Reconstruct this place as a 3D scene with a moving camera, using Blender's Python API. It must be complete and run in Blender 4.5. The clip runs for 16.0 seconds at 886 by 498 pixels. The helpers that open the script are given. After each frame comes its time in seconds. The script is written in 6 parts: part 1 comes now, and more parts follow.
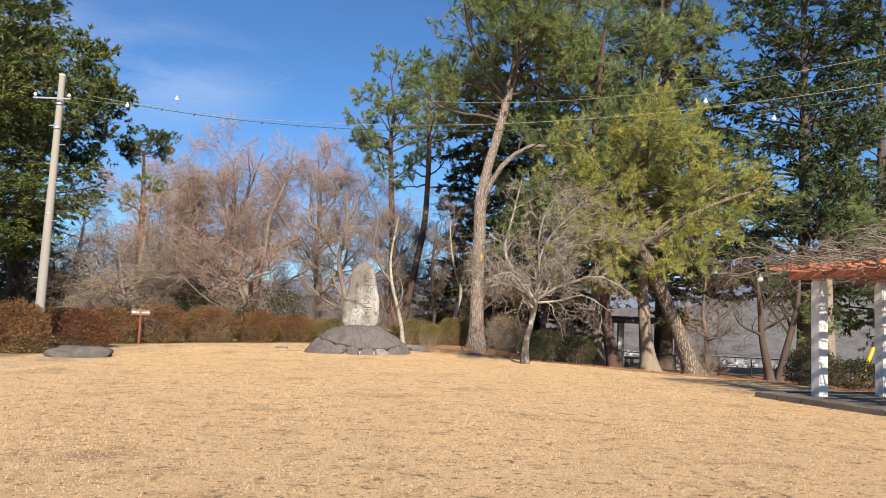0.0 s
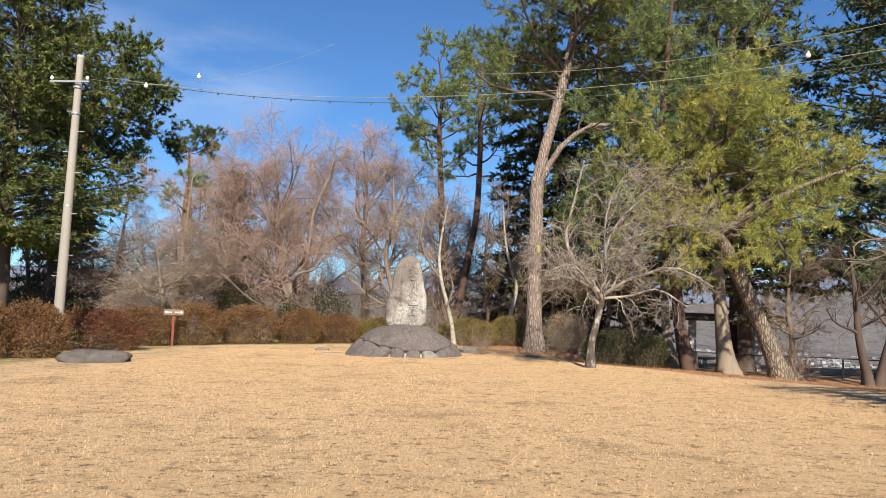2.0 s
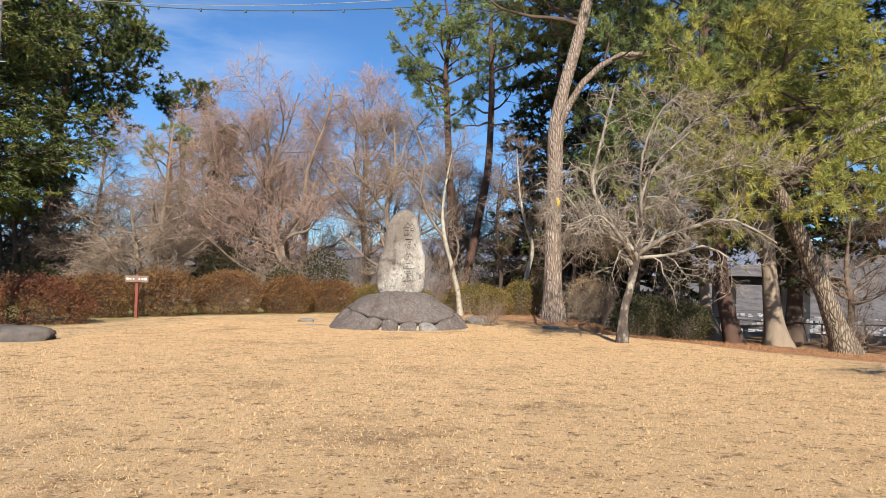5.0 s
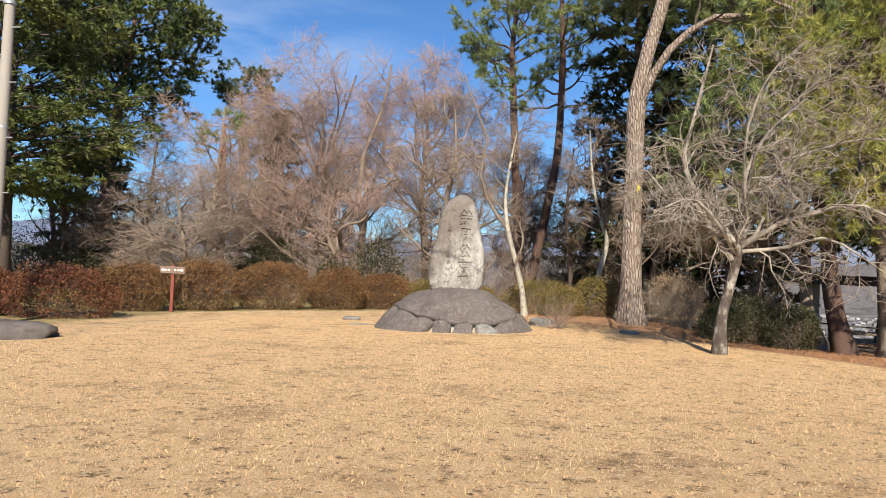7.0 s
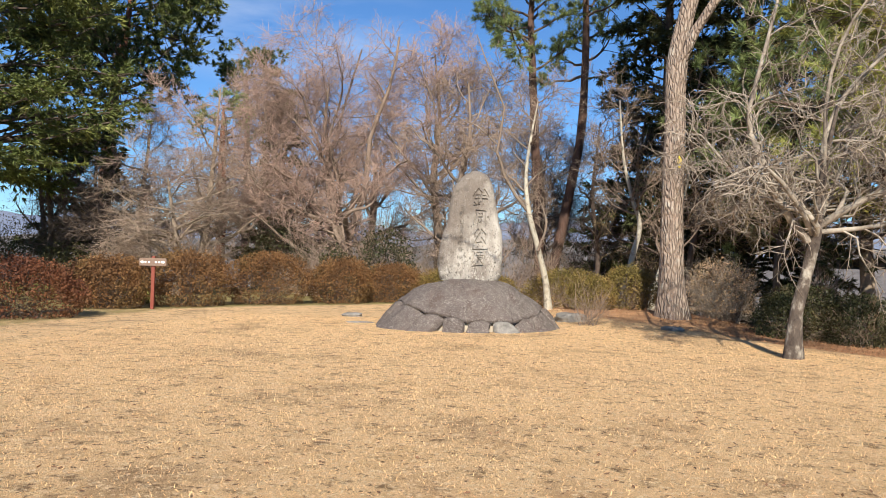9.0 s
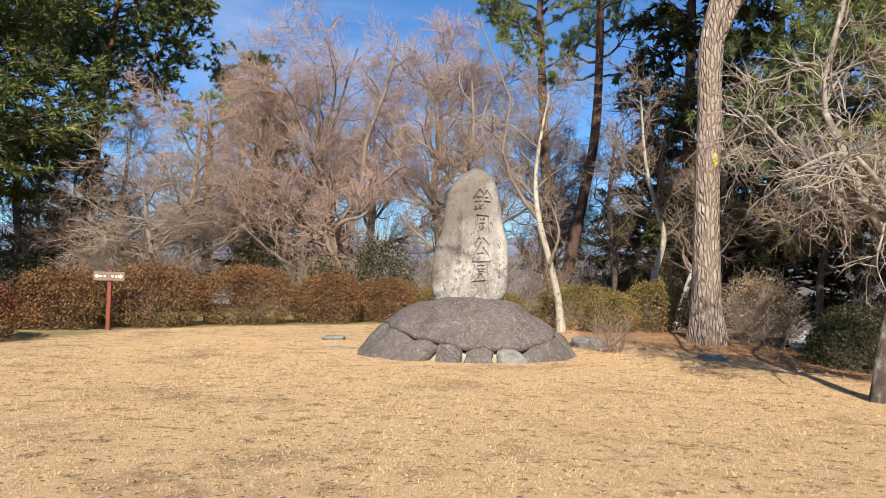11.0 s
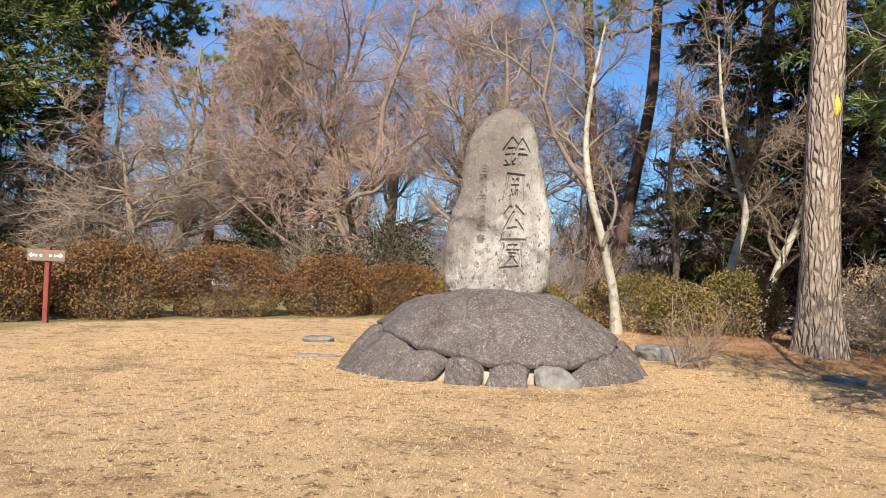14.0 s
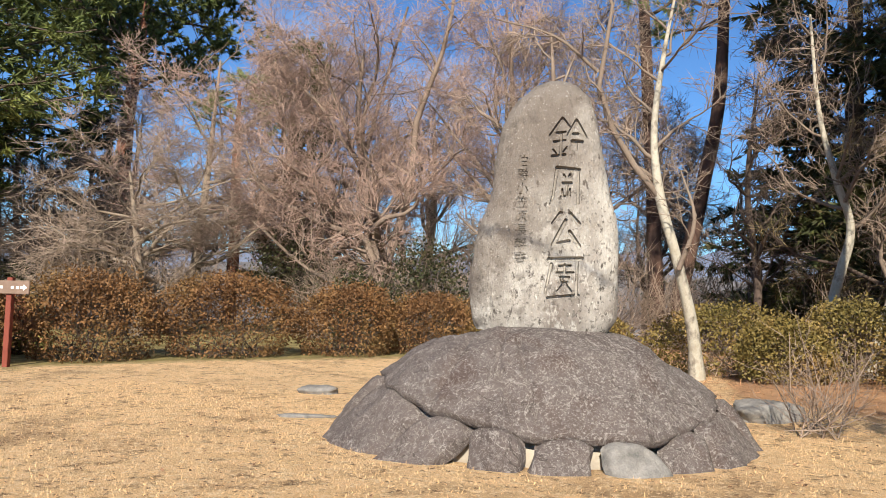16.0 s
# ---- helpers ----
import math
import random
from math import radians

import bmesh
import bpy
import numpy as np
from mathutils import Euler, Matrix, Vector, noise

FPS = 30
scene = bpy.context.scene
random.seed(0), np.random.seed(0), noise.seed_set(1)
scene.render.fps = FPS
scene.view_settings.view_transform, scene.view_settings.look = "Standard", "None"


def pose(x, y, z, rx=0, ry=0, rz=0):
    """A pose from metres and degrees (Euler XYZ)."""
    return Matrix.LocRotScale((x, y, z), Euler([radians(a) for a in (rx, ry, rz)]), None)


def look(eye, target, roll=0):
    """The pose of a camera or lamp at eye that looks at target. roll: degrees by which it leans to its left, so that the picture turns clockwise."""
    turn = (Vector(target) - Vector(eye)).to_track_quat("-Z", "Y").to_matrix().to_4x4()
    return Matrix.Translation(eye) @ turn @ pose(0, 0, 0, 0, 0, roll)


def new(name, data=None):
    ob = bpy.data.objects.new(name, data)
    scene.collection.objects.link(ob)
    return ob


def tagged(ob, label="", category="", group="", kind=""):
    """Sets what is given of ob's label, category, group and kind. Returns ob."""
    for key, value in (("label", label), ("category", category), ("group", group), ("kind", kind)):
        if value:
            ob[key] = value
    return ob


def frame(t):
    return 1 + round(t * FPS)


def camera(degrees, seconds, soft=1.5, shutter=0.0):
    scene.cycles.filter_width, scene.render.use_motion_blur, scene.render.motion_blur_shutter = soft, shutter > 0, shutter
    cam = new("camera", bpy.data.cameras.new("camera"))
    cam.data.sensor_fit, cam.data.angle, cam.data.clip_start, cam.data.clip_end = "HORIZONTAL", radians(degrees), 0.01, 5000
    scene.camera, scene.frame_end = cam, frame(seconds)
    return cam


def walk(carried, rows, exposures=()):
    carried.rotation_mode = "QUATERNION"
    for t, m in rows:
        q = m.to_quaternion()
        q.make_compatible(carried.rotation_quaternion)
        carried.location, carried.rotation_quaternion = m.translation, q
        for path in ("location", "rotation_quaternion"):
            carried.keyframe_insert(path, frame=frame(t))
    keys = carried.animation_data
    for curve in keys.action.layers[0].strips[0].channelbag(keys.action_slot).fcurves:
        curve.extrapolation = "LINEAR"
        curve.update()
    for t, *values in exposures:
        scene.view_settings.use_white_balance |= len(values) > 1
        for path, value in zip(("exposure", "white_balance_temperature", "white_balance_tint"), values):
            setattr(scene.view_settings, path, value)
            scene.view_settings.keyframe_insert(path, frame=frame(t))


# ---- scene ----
cam = camera(60.1, 16.0, 0.85)
METRES, EYE, TILT, LEAN, TURN = 21.5, 1.4, 5.1, -2.4, 0.0
ROWS = [
    (0.0, 0.0, 0.0, 0.0, 0.0, 0.0, -0.0),
    (0.5, 0.0019, 0.0299, -0.0019, -0.13, 1.48, -0.63),
    (1.0, 0.0038, 0.0589, -0.0054, 0.11, 0.39, 0.43),
    (1.5, 0.0026, 0.0937, -0.0078, 1.27, -0.41, 0.92),
    (2.0, 0.0026, 0.1267, -0.0105, 4.09, -0.13, 0.75),
    (2.5, 0.0027, 0.1562, -0.0135, 5.85, -1.13, 0.94),
    (3.0, 0.0055, 0.1864, -0.0159, 5.52, -2.0, 1.05),
    (5.5, 0.0112, 0.3479, -0.0321, 5.49, -2.66, 1.33),
    (6.0, 0.0107, 0.3779, -0.0352, 7.21, -2.64, 1.33),
    (6.5, 0.0083, 0.411, -0.0375, 9.05, -3.17, 1.16),
    (7.0, 0.0065, 0.4425, -0.0404, 10.53, -2.89, 0.94),
    (7.5, 0.0028, 0.4723, -0.0428, 10.37, -2.72, 1.31),
    (8.0, -0.0008, 0.5032, -0.045, 10.38, -3.12, 1.75),
    (8.5, -0.0056, 0.5343, -0.0476, 11.32, -3.77, 1.63),
    (11.0, -0.0248, 0.6859, -0.0605, 12.36, -2.57, 1.62),
    (11.5, -0.0292, 0.7164, -0.064, 12.22, -2.25, 1.78),
    (12.0, -0.0342, 0.7485, -0.0675, 13.32, -2.61, 1.93),
    (12.5, -0.0391, 0.7776, -0.0697, 13.26, -2.92, 1.48),
    (13.0, -0.0442, 0.8088, -0.072, 13.67, -2.62, 1.56),
    (13.5, -0.0494, 0.8373, -0.0748, 13.73, -3.19, 1.73),
    (14.0, -0.0543, 0.8676, -0.0779, 14.94, -3.49, 1.13),
    (14.5, -0.0597, 0.8978, -0.0808, 15.11, -2.85, 1.36),
    (15.0, -0.0656, 0.929, -0.0838, 15.66, -1.75, 1.99),
    (15.5, -0.0719, 0.9588, -0.0865, 16.67, -1.31, 2.3),
    (16.0, -0.0771, 0.9888, -0.0887, 18.45, -1.11, 1.85),
]
walk(cam, [(t, pose(0, 0, EYE, TILT, LEAN, TURN) @ pose(METRES * x, METRES * y, METRES * z, 90 + pitch, roll, yaw)) for t, x, y, z, yaw, pitch, roll in ROWS], [(0.0, 0.71), (8.0, 0.73), (16.0, 0.82)])

# ---- world, sun, exposure ----
SUN_AZ, SUN_EL = radians(169.0), radians(34.0)      # azimuth clockwise from +y: behind the walker, to his right
world = bpy.data.worlds.new("sky_world")
scene.world = world
world.use_nodes = True
wn, wl = world.node_tree.nodes, world.node_tree.links
wn.clear()
w_out = wn.new("ShaderNodeOutputWorld")
w_bg = wn.new("ShaderNodeBackground")
w_sky = wn.new("ShaderNodeTexSky")
w_sky.sky_type, w_sky.sun_disc = "NISHITA", False
w_sky.sun_elevation, w_sky.sun_rotation = SUN_EL, SUN_AZ
w_sky.altitude, w_sky.air_density, w_sky.dust_density, w_sky.ozone_density = 500, 1.0, 0.0, 4.0
w_bg.inputs["Strength"].default_value = 0.066
# thin cirrus wisps
w_tc = wn.new("ShaderNodeTexCoord")
w_map = wn.new("ShaderNodeMapping")
w_map.inputs["Scale"].default_value = (2.2, 2.2, 9.0)
w_map.inputs["Rotation"].default_value = (0, 0.14, 0)
w_noise = wn.new("ShaderNodeTexNoise")
w_noise.inputs["Scale"].default_value, w_noise.inputs["Detail"].default_value, w_noise.inputs["Roughness"].default_value = 1.3, 7, 0.55
w_ramp = wn.new("ShaderNodeValToRGB")
w_ramp.color_ramp.elements[0].position, w_ramp.color_ramp.elements[1].position = 0.35, 0.7
w_mix = wn.new("ShaderNodeMixRGB")
w_mix.inputs["Color2"].default_value = (9.0, 9.6, 10.4, 1)
wl.new(w_tc.outputs["Generated"], w_map.inputs["Vector"])
wl.new(w_map.outputs["Vector"], w_noise.inputs["Vector"])
wl.new(w_noise.outputs["Fac"], w_ramp.inputs["Fac"])
# the wisps lie in one low stretch of the sky
w_dot = wn.new("ShaderNodeVectorMath")
w_dot.operation = "DISTANCE"
w_flat = wn.new("ShaderNodeVectorMath")
w_flat.operation = "MULTIPLY"
w_flat.inputs[1].default_value = (1.0, 0.0, 2.6)
w_dot.inputs[1].default_value = (-0.40, 0.0, 0.735)
w_near = wn.new("ShaderNodeMapRange")
w_near.inputs["From Min"].default_value, w_near.inputs["From Max"].default_value = 0.21, 0.0
w_near.inputs["To Max"].default_value = 0.75
w_mul = wn.new("ShaderNodeMath")
w_mul.operation = "MULTIPLY"
wl.new(w_tc.outputs["Generated"], w_flat.inputs[0])
wl.new(w_flat.outputs["Vector"], w_dot.inputs[0])
wl.new(w_dot.outputs["Value"], w_near.inputs["Value"])
wl.new(w_near.outputs["Result"], w_mul.inputs[0])
wl.new(w_ramp.outputs["Color"], w_mul.inputs[1])
wl.new(w_mul.outputs[0], w_mix.inputs["Fac"])
w_tint = wn.new("ShaderNodeMixRGB")
w_tint.blend_type = "MULTIPLY"
w_tint.inputs["Fac"].default_value = 1.0
w_tint.inputs["Color2"].default_value = (0.66, 0.95, 1.22, 1)
wl.new(w_sky.outputs["Color"], w_tint.inputs["Color1"])
wl.new(w_tint.outputs["Color"], w_mix.inputs["Color1"])
wl.new(w_mix.outputs["Color"], w_bg.inputs["Color"])
wl.new(w_bg.outputs["Background"], w_out.inputs["Surface"])

sun = new("sun", bpy.data.lights.new("sun", "SUN"))
sun.data.energy, sun.data.angle, sun.data.color = 5.0, radians(0.53), (1.0, 0.90, 0.76)
sun_from = Vector((math.sin(SUN_AZ) * math.cos(SUN_EL), math.cos(SUN_AZ) * math.cos(SUN_EL), math.sin(SUN_EL)))
sun.matrix_world = look(sun_from * 60, (0, 0, 0))


# ---- materials ----
def material(name, colors, scale, rough=0.85, bump=0.3, bump_scale=None, stretch=(1, 1, 1), fine=None, island=0.0, spots=None, metal=0.0, translucent=0.0, per_object=0.0):
    """A procedural surface: colours blended by broad noise, a finer grain over it, relief, and optional spots (colour, scale, from, to)."""
    m = bpy.data.materials.new(name)
    m.use_nodes = True
    n, l = m.node_tree.nodes, m.node_tree.links
    b = n["Principled BSDF"]
    b.inputs["Roughness"].default_value, b.inputs["Metallic"].default_value = rough, metal
    b.inputs["Specular IOR Level"].default_value = 0.3
    tc = n.new("ShaderNodeTexCoord")
    mp = n.new("ShaderNodeMapping")
    mp.inputs["Scale"].default_value = stretch
    l.new(tc.outputs["Object"], mp.inputs["Vector"])

    def noise_node(s, detail=6, rgh=0.6):
        t = n.new("ShaderNodeTexNoise")
        t.inputs["Scale"].default_value, t.inputs["Detail"].default_value, t.inputs["Roughness"].default_value = s, detail, rgh
        l.new(mp.outputs["Vector"], t.inputs["Vector"])
        return t

    base = noise_node(scale)
    ramp = n.new("ShaderNodeValToRGB")
    e = ramp.color_ramp.elements
    while len(e) < len(colors):
        e.new(0.5)
    for i, c in enumerate(colors):
        e[i].position = 0.3 + 0.4 * i / max(1, len(colors) - 1)
        e[i].color = (*c, 1)
    l.new(base.outputs["Fac"], ramp.inputs["Fac"])
    col = ramp.outputs["Color"]

    def vary(value_socket, amount, col):
        hsv = n.new("ShaderNodeHueSaturation")
        rng_node = n.new("ShaderNodeMapRange")
        rng_node.inputs["To Min"].default_value, rng_node.inputs["To Max"].default_value = 1 - amount, 1 + amount
        l.new(value_socket, rng_node.inputs["Value"])
        l.new(rng_node.outputs["Result"], hsv.inputs["Value"])
        l.new(col, hsv.inputs["Color"])
        return hsv.outputs["Color"]

    if fine:
        col = vary(noise_node(fine[0], 3, 0.7).outputs["Fac"], fine[1], col)
    if island:
        geo = n.new("ShaderNodeNewGeometry")
        col = vary(geo.outputs["Random Per Island"], island, col)
    if per_object:
        oi = n.new("ShaderNodeObjectInfo")
        col = vary(oi.outputs["Random"], per_object, col)
    for sc, s_scale, lo, hi in spots or ():
        sn = noise_node(s_scale, 4, 0.65)
        mr = n.new("ShaderNodeMapRange")
        mr.inputs["From Min"].default_value, mr.inputs["From Max"].default_value = lo, hi
        l.new(sn.outputs["Fac"], mr.inputs["Value"])
        mx = n.new("ShaderNodeMixRGB")
        mx.inputs["Color2"].default_value = (*sc, 1)
        l.new(mr.outputs["Result"], mx.inputs["Fac"])
        l.new(col, mx.inputs["Color1"])
        col = mx.outputs["Color"]
    l.new(col, b.inputs["Base Color"])
    if bump:
        bn = noise_node(bump_scale or scale * 4, 8, 0.7)
        bp = n.new("ShaderNodeBump")
        bp.inputs["Strength"].default_value, bp.inputs["Distance"].default_value = bump, 0.04
        l.new(bn.outputs["Fac"], bp.inputs["Height"])
        l.new(bp.outputs["Normal"], b.inputs["Normal"])
    if translucent:
        tr = n.new("ShaderNodeBsdfTranslucent")
        ms = n.new("ShaderNodeMixShader")
        ms.inputs["Fac"].default_value = translucent
        l.new(col, tr.inputs["Color"])
        l.new(b.outputs["BSDF"], ms.inputs[1])
        l.new(tr.outputs["BSDF"], ms.inputs[2])
        l.new(ms.outputs["Shader"], n["Material Output"].inputs["Surface"])
    return m


def bark_plates(name, plate, groove, lichen, lichen_from, scale=9.0):
    """Thick bark: long plates parted by dark grooves, with lichen."""
    m = material(name, [plate, tuple(0.72 * c for c in plate)], 3.0, 0.95, 0, fine=(60, 0.25), spots=[(lichen, 2.5, lichen_from, lichen_from + 0.12)])
    n, l = m.node_tree.nodes, m.node_tree.links
    b = n["Principled BSDF"]
    tc = n.new("ShaderNodeTexCoord")
    warp = n.new("ShaderNodeTexNoise")
    warp.inputs["Scale"].default_value = 5.0
    add = n.new("ShaderNodeMixRGB")
    add.blend_type = "LINEAR_LIGHT"
    add.inputs["Fac"].default_value = 0.025
    mp = n.new("ShaderNodeMapping")
    mp.inputs["Scale"].default_value = (scale, scale, scale * 0.24)
    vo = n.new("ShaderNodeTexVoronoi")
    vo.feature = "DISTANCE_TO_EDGE"
    vo.inputs["Scale"].default_value = 1.0
    l.new(tc.outputs["Object"], warp.inputs["Vector"])
    l.new(tc.outputs["Object"], add.inputs["Color1"])
    l.new(warp.outputs["Color"], add.inputs["Color2"])
    l.new(add.outputs["Color"], mp.inputs["Vector"])
    l.new(mp.outputs["Vector"], vo.inputs["Vector"])
    mr = n.new("ShaderNodeMapRange")
    mr.inputs["From Min"].default_value, mr.inputs["From Max"].default_value = 0.0, 0.22
    l.new(vo.outputs["Distance"], mr.inputs["Value"])
    mx = n.new("ShaderNodeMixRGB")
    mx.inputs["Color1"].default_value = (*groove, 1)
    l.new(mr.outputs["Result"], mx.inputs["Fac"])
    l.new(b.inputs["Base Color"].links[0].from_socket, mx.inputs["Color2"])
    l.new(mx.outputs["Color"], b.inputs["Base Color"])
    bp = n.new("ShaderNodeBump")
    bp.inputs["Strength"].default_value, bp.inputs["Distance"].default_value = 0.9, 0.04
    l.new(mr.outputs["Result"], bp.inputs["Height"])
    l.new(bp.outputs["Normal"], b.inputs["Normal"])
    return m


M = {}
M["bark_pine"] = bark_plates("bark_pine", (0.36, 0.29, 0.235), (0.22, 0.165, 0.13), (0.42, 0.39, 0.335), 0.56, 14)
M["bark_lean"] = bark_plates("bark_lean", (0.33, 0.27, 0.20), (0.11, 0.08, 0.06), (0.36, 0.35, 0.27), 0.58, 13)
M["bark_red"] = material("bark_red", [(0.115, 0.066, 0.048), (0.075, 0.05, 0.042)], 2.0, 0.95, 0.6, 14, (1, 1, 0.35), (40, 0.3))
M["bark_trunk_red"] = material("bark_trunk_red", [(0.24, 0.10, 0.06), (0.15, 0.07, 0.048)], 2.0, 0.95, 0.6, 14, (1, 1, 0.35), (40, 0.3))
M["bark_dark"] = material("bark_dark", [(0.075, 0.055, 0.045), (0.12, 0.09, 0.07)], 3.0, 0.95, 0.6, 14, (1, 1, 0.35), (40, 0.3))
M["bark_pale"] = material("bark_pale", [(0.30, 0.24, 0.18), (0.22, 0.175, 0.13)], 2.0, 0.95, 0.5, 20, (1, 1, 0.2), (40, 0.25))
M["bark_lichen"] = material("bark_lichen", [(0.045, 0.035, 0.03), (0.10, 0.08, 0.065), (0.40, 0.37, 0.31)], 7.0, 0.95, 0.5, 30, (1, 1, 0.6), (50, 0.3))
M["bark_bare"] = material("bark_bare", [(0.11, 0.08, 0.062), (0.21, 0.16, 0.125), (0.30, 0.24, 0.19)], 2.0, 0.95, 0.4, 16, (1, 1, 0.4), (30, 0.3))
M["bark_white"] = material("bark_white", [(0.09, 0.072, 0.055), (0.44, 0.41, 0.335), (0.32, 0.29, 0.225)], 6.0, 0.9, 0.3, 30, (1, 1, 0.7), (50, 0.2))
M["bark_grey"] = material("bark_grey", [(0.15, 0.115, 0.09), (0.23, 0.18, 0.14)], 2.0, 0.95, 0.4, 16, (1, 1, 0.4), (30, 0.3))
M["twig_russet"] = material("twig_russet", [(0.27, 0.185, 0.15), (0.41, 0.295, 0.24)], 0.5, 0.9, 0, island=0.3)
M["twig_grey"] = material("twig_grey", [(0.20, 0.15, 0.115), (0.34, 0.26, 0.20)], 0.6, 0.9, 0, island=0.35)
M["twig_lichen"] = material("twig_lichen", [(0.20, 0.155, 0.12), (0.36, 0.315, 0.255)], 3.0, 0.9, 0, island=0.3)
M["limb_lichen"] = material("limb_lichen", [(0.13, 0.105, 0.085), (0.28, 0.245, 0.20), (0.44, 0.40, 0.335)], 5.0, 0.95, 0.4, 30, (1, 1, 0.7), (50, 0.3))
M["twig_olive"] = material("twig_olive", [(0.18, 0.14, 0.07), (0.29, 0.225, 0.115)], 0.8, 0.9, 0, island=0.4)
M["twig_dark"] = material("twig_dark", [(0.08, 0.06, 0.05), (0.13, 0.10, 0.08)], 0.6, 0.9, 0, island=0.3)
M["needle_pine"] = material("needle_pine", [(0.105, 0.155, 0.06), (0.215, 0.27, 0.10), (0.31, 0.34, 0.12)], 0.45, 0.6, 0, island=0.45, translucent=0.33)
M["needle_yellow"] = material("needle_yellow", [(0.26, 0.295, 0.08), (0.37, 0.38, 0.105), (0.48, 0.415, 0.10)], 0.4, 0.6, 0, island=0.4, translucent=0.36)
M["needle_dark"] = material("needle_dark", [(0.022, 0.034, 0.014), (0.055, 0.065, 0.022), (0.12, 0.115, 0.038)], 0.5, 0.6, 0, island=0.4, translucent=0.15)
M["needle_spruce"] = material("needle_spruce", [(0.036, 0.058, 0.018), (0.10, 0.125, 0.034), (0.21, 0.215, 0.052)], 0.5, 0.6, 0, island=0.5, translucent=0.10)
M["needle_cedar"] = material("needle_cedar", [(0.03, 0.052, 0.026), (0.07, 0.10, 0.042), (0.125, 0.15, 0.056)], 0.5, 0.6, 0, island=0.5, translucent=0.10)
M["needle_olive"] = material("needle_olive", [(0.05, 0.055, 0.022), (0.10, 0.095, 0.035), (0.15, 0.13, 0.05)], 0.5, 0.6, 0, island=0.5, translucent=0.12)
M["leaf_russet"] = material("leaf_russet", [(0.10, 0.05, 0.021), (0.20, 0.105, 0.042), (0.18, 0.12, 0.045)], 1.1, 0.7, 0, island=0.4, translucent=0.15)
M["leaf_crimson"] = material("leaf_crimson", [(0.085, 0.03, 0.018), (0.15, 0.058, 0.027), (0.13, 0.072, 0.03)], 1.1, 0.7, 0, island=0.4, translucent=0.15)
M["leaf_olive"] = material("leaf_olive", [(0.12, 0.10, 0.028), (0.20, 0.15, 0.045), (0.27, 0.155, 0.06)], 1.3, 0.6, 0, island=0.5, translucent=0.2)
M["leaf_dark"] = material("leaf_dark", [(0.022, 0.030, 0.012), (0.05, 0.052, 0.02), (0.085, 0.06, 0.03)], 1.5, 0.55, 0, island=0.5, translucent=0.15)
M["leaf_tan"] = material("leaf_tan", [(0.29, 0.195, 0.115), (0.41, 0.28, 0.165)], 1.5, 0.8, 0, island=0.4, translucent=0.15)
M["leaf_grass_green"] = material("leaf_grass_green", [(0.14, 0.15, 0.04), (0.26, 0.22, 0.07)], 1.5, 0.8, 0, island=0.4, translucent=0.2)
M["straw"] = material("straw", [(0.50, 0.315, 0.15), (0.72, 0.48, 0.245), (0.61, 0.39, 0.19)], 0.8, 0.8, 0, island=0.45, translucent=0.15)
M["dead_leaf"] = material("dead_leaf", [(0.16, 0.085, 0.045), (0.24, 0.13, 0.07)], 2.0, 0.8, 0, island=0.5)
M["litter"] = material("litter", [(0.30, 0.15, 0.075), (0.38, 0.20, 0.10)], 2.0, 0.9, 0, island=0.45)
M["stone_stele"] = material("stone_stele", [(0.22, 0.205, 0.18), (0.41, 0.39, 0.35), (0.51, 0.49, 0.445)], 1.5, 0.9, 0.9, 26, (1, 1, 0.5), (70, 0.4),
                            spots=[((0.17, 0.145, 0.125), 1.1, 0.50, 0.66), ((0.50, 0.48, 0.435), 9, 0.57, 0.66), ((0.09, 0.08, 0.07), 15, 0.59, 0.65), ((0.56, 0.54, 0.49), 40, 0.61, 0.68)])
M["stone_base"] = material("stone_base", [(0.072, 0.057, 0.052), (0.115, 0.095, 0.086), (0.09, 0.074, 0.067)], 1.5, 0.85, 0.8, 16, (1, 1, 1), (60, 0.3),
                           spots=[((0.075, 0.052, 0.044), 2.0, 0.52, 0.68), ((0.17, 0.15, 0.138), 16, 0.55, 0.68), ((0.27, 0.25, 0.228), 42, 0.61, 0.69)])
M["stone_pale"] = material("stone_pale", [(0.14, 0.135, 0.125), (0.30, 0.285, 0.26)], 9, 0.9, 0.7, 30, fine=(70, 0.35))
M["mortar"] = material("mortar", [(0.34, 0.30, 0.24), (0.46, 0.41, 0.33)], 6, 0.95, 0.4, 30)
M["rock"] = material("rock", [(0.075, 0.065, 0.06), (0.15, 0.13, 0.115)], 3, 0.9, 0.6, 14, fine=(40, 0.3))
M["concrete_pole"] = material("concrete_pole", [(0.27, 0.25, 0.215), (0.34, 0.315, 0.275)], 2, 0.8, 0.1, 30, (1, 1, 0.2), (60, 0.1))
M["concrete"] = material("concrete", [(0.40, 0.385, 0.36), (0.52, 0.50, 0.47)], 3, 0.9, 0.25, 25, fine=(50, 0.15))
M["white_post"] = material("white_post", [(0.62, 0.595, 0.55), (0.74, 0.715, 0.67)], 4, 0.85, 0.25, 20, (1, 1, 0.4), (50, 0.12), spots=[((0.40, 0.36, 0.30), 5, 0.62, 0.75)])
M["beam_red"] = material("beam_red", [(0.36, 0.115, 0.06), (0.45, 0.19, 0.11)], 3, 0.7, 0.25, 20, (0.3, 1, 1), (40, 0.2))
M["paving"] = material("paving", [(0.115, 0.095, 0.078), (0.18, 0.15, 0.12)], 3, 0.9, 0.4, 20, fine=(40, 0.25), per_object=0.15)
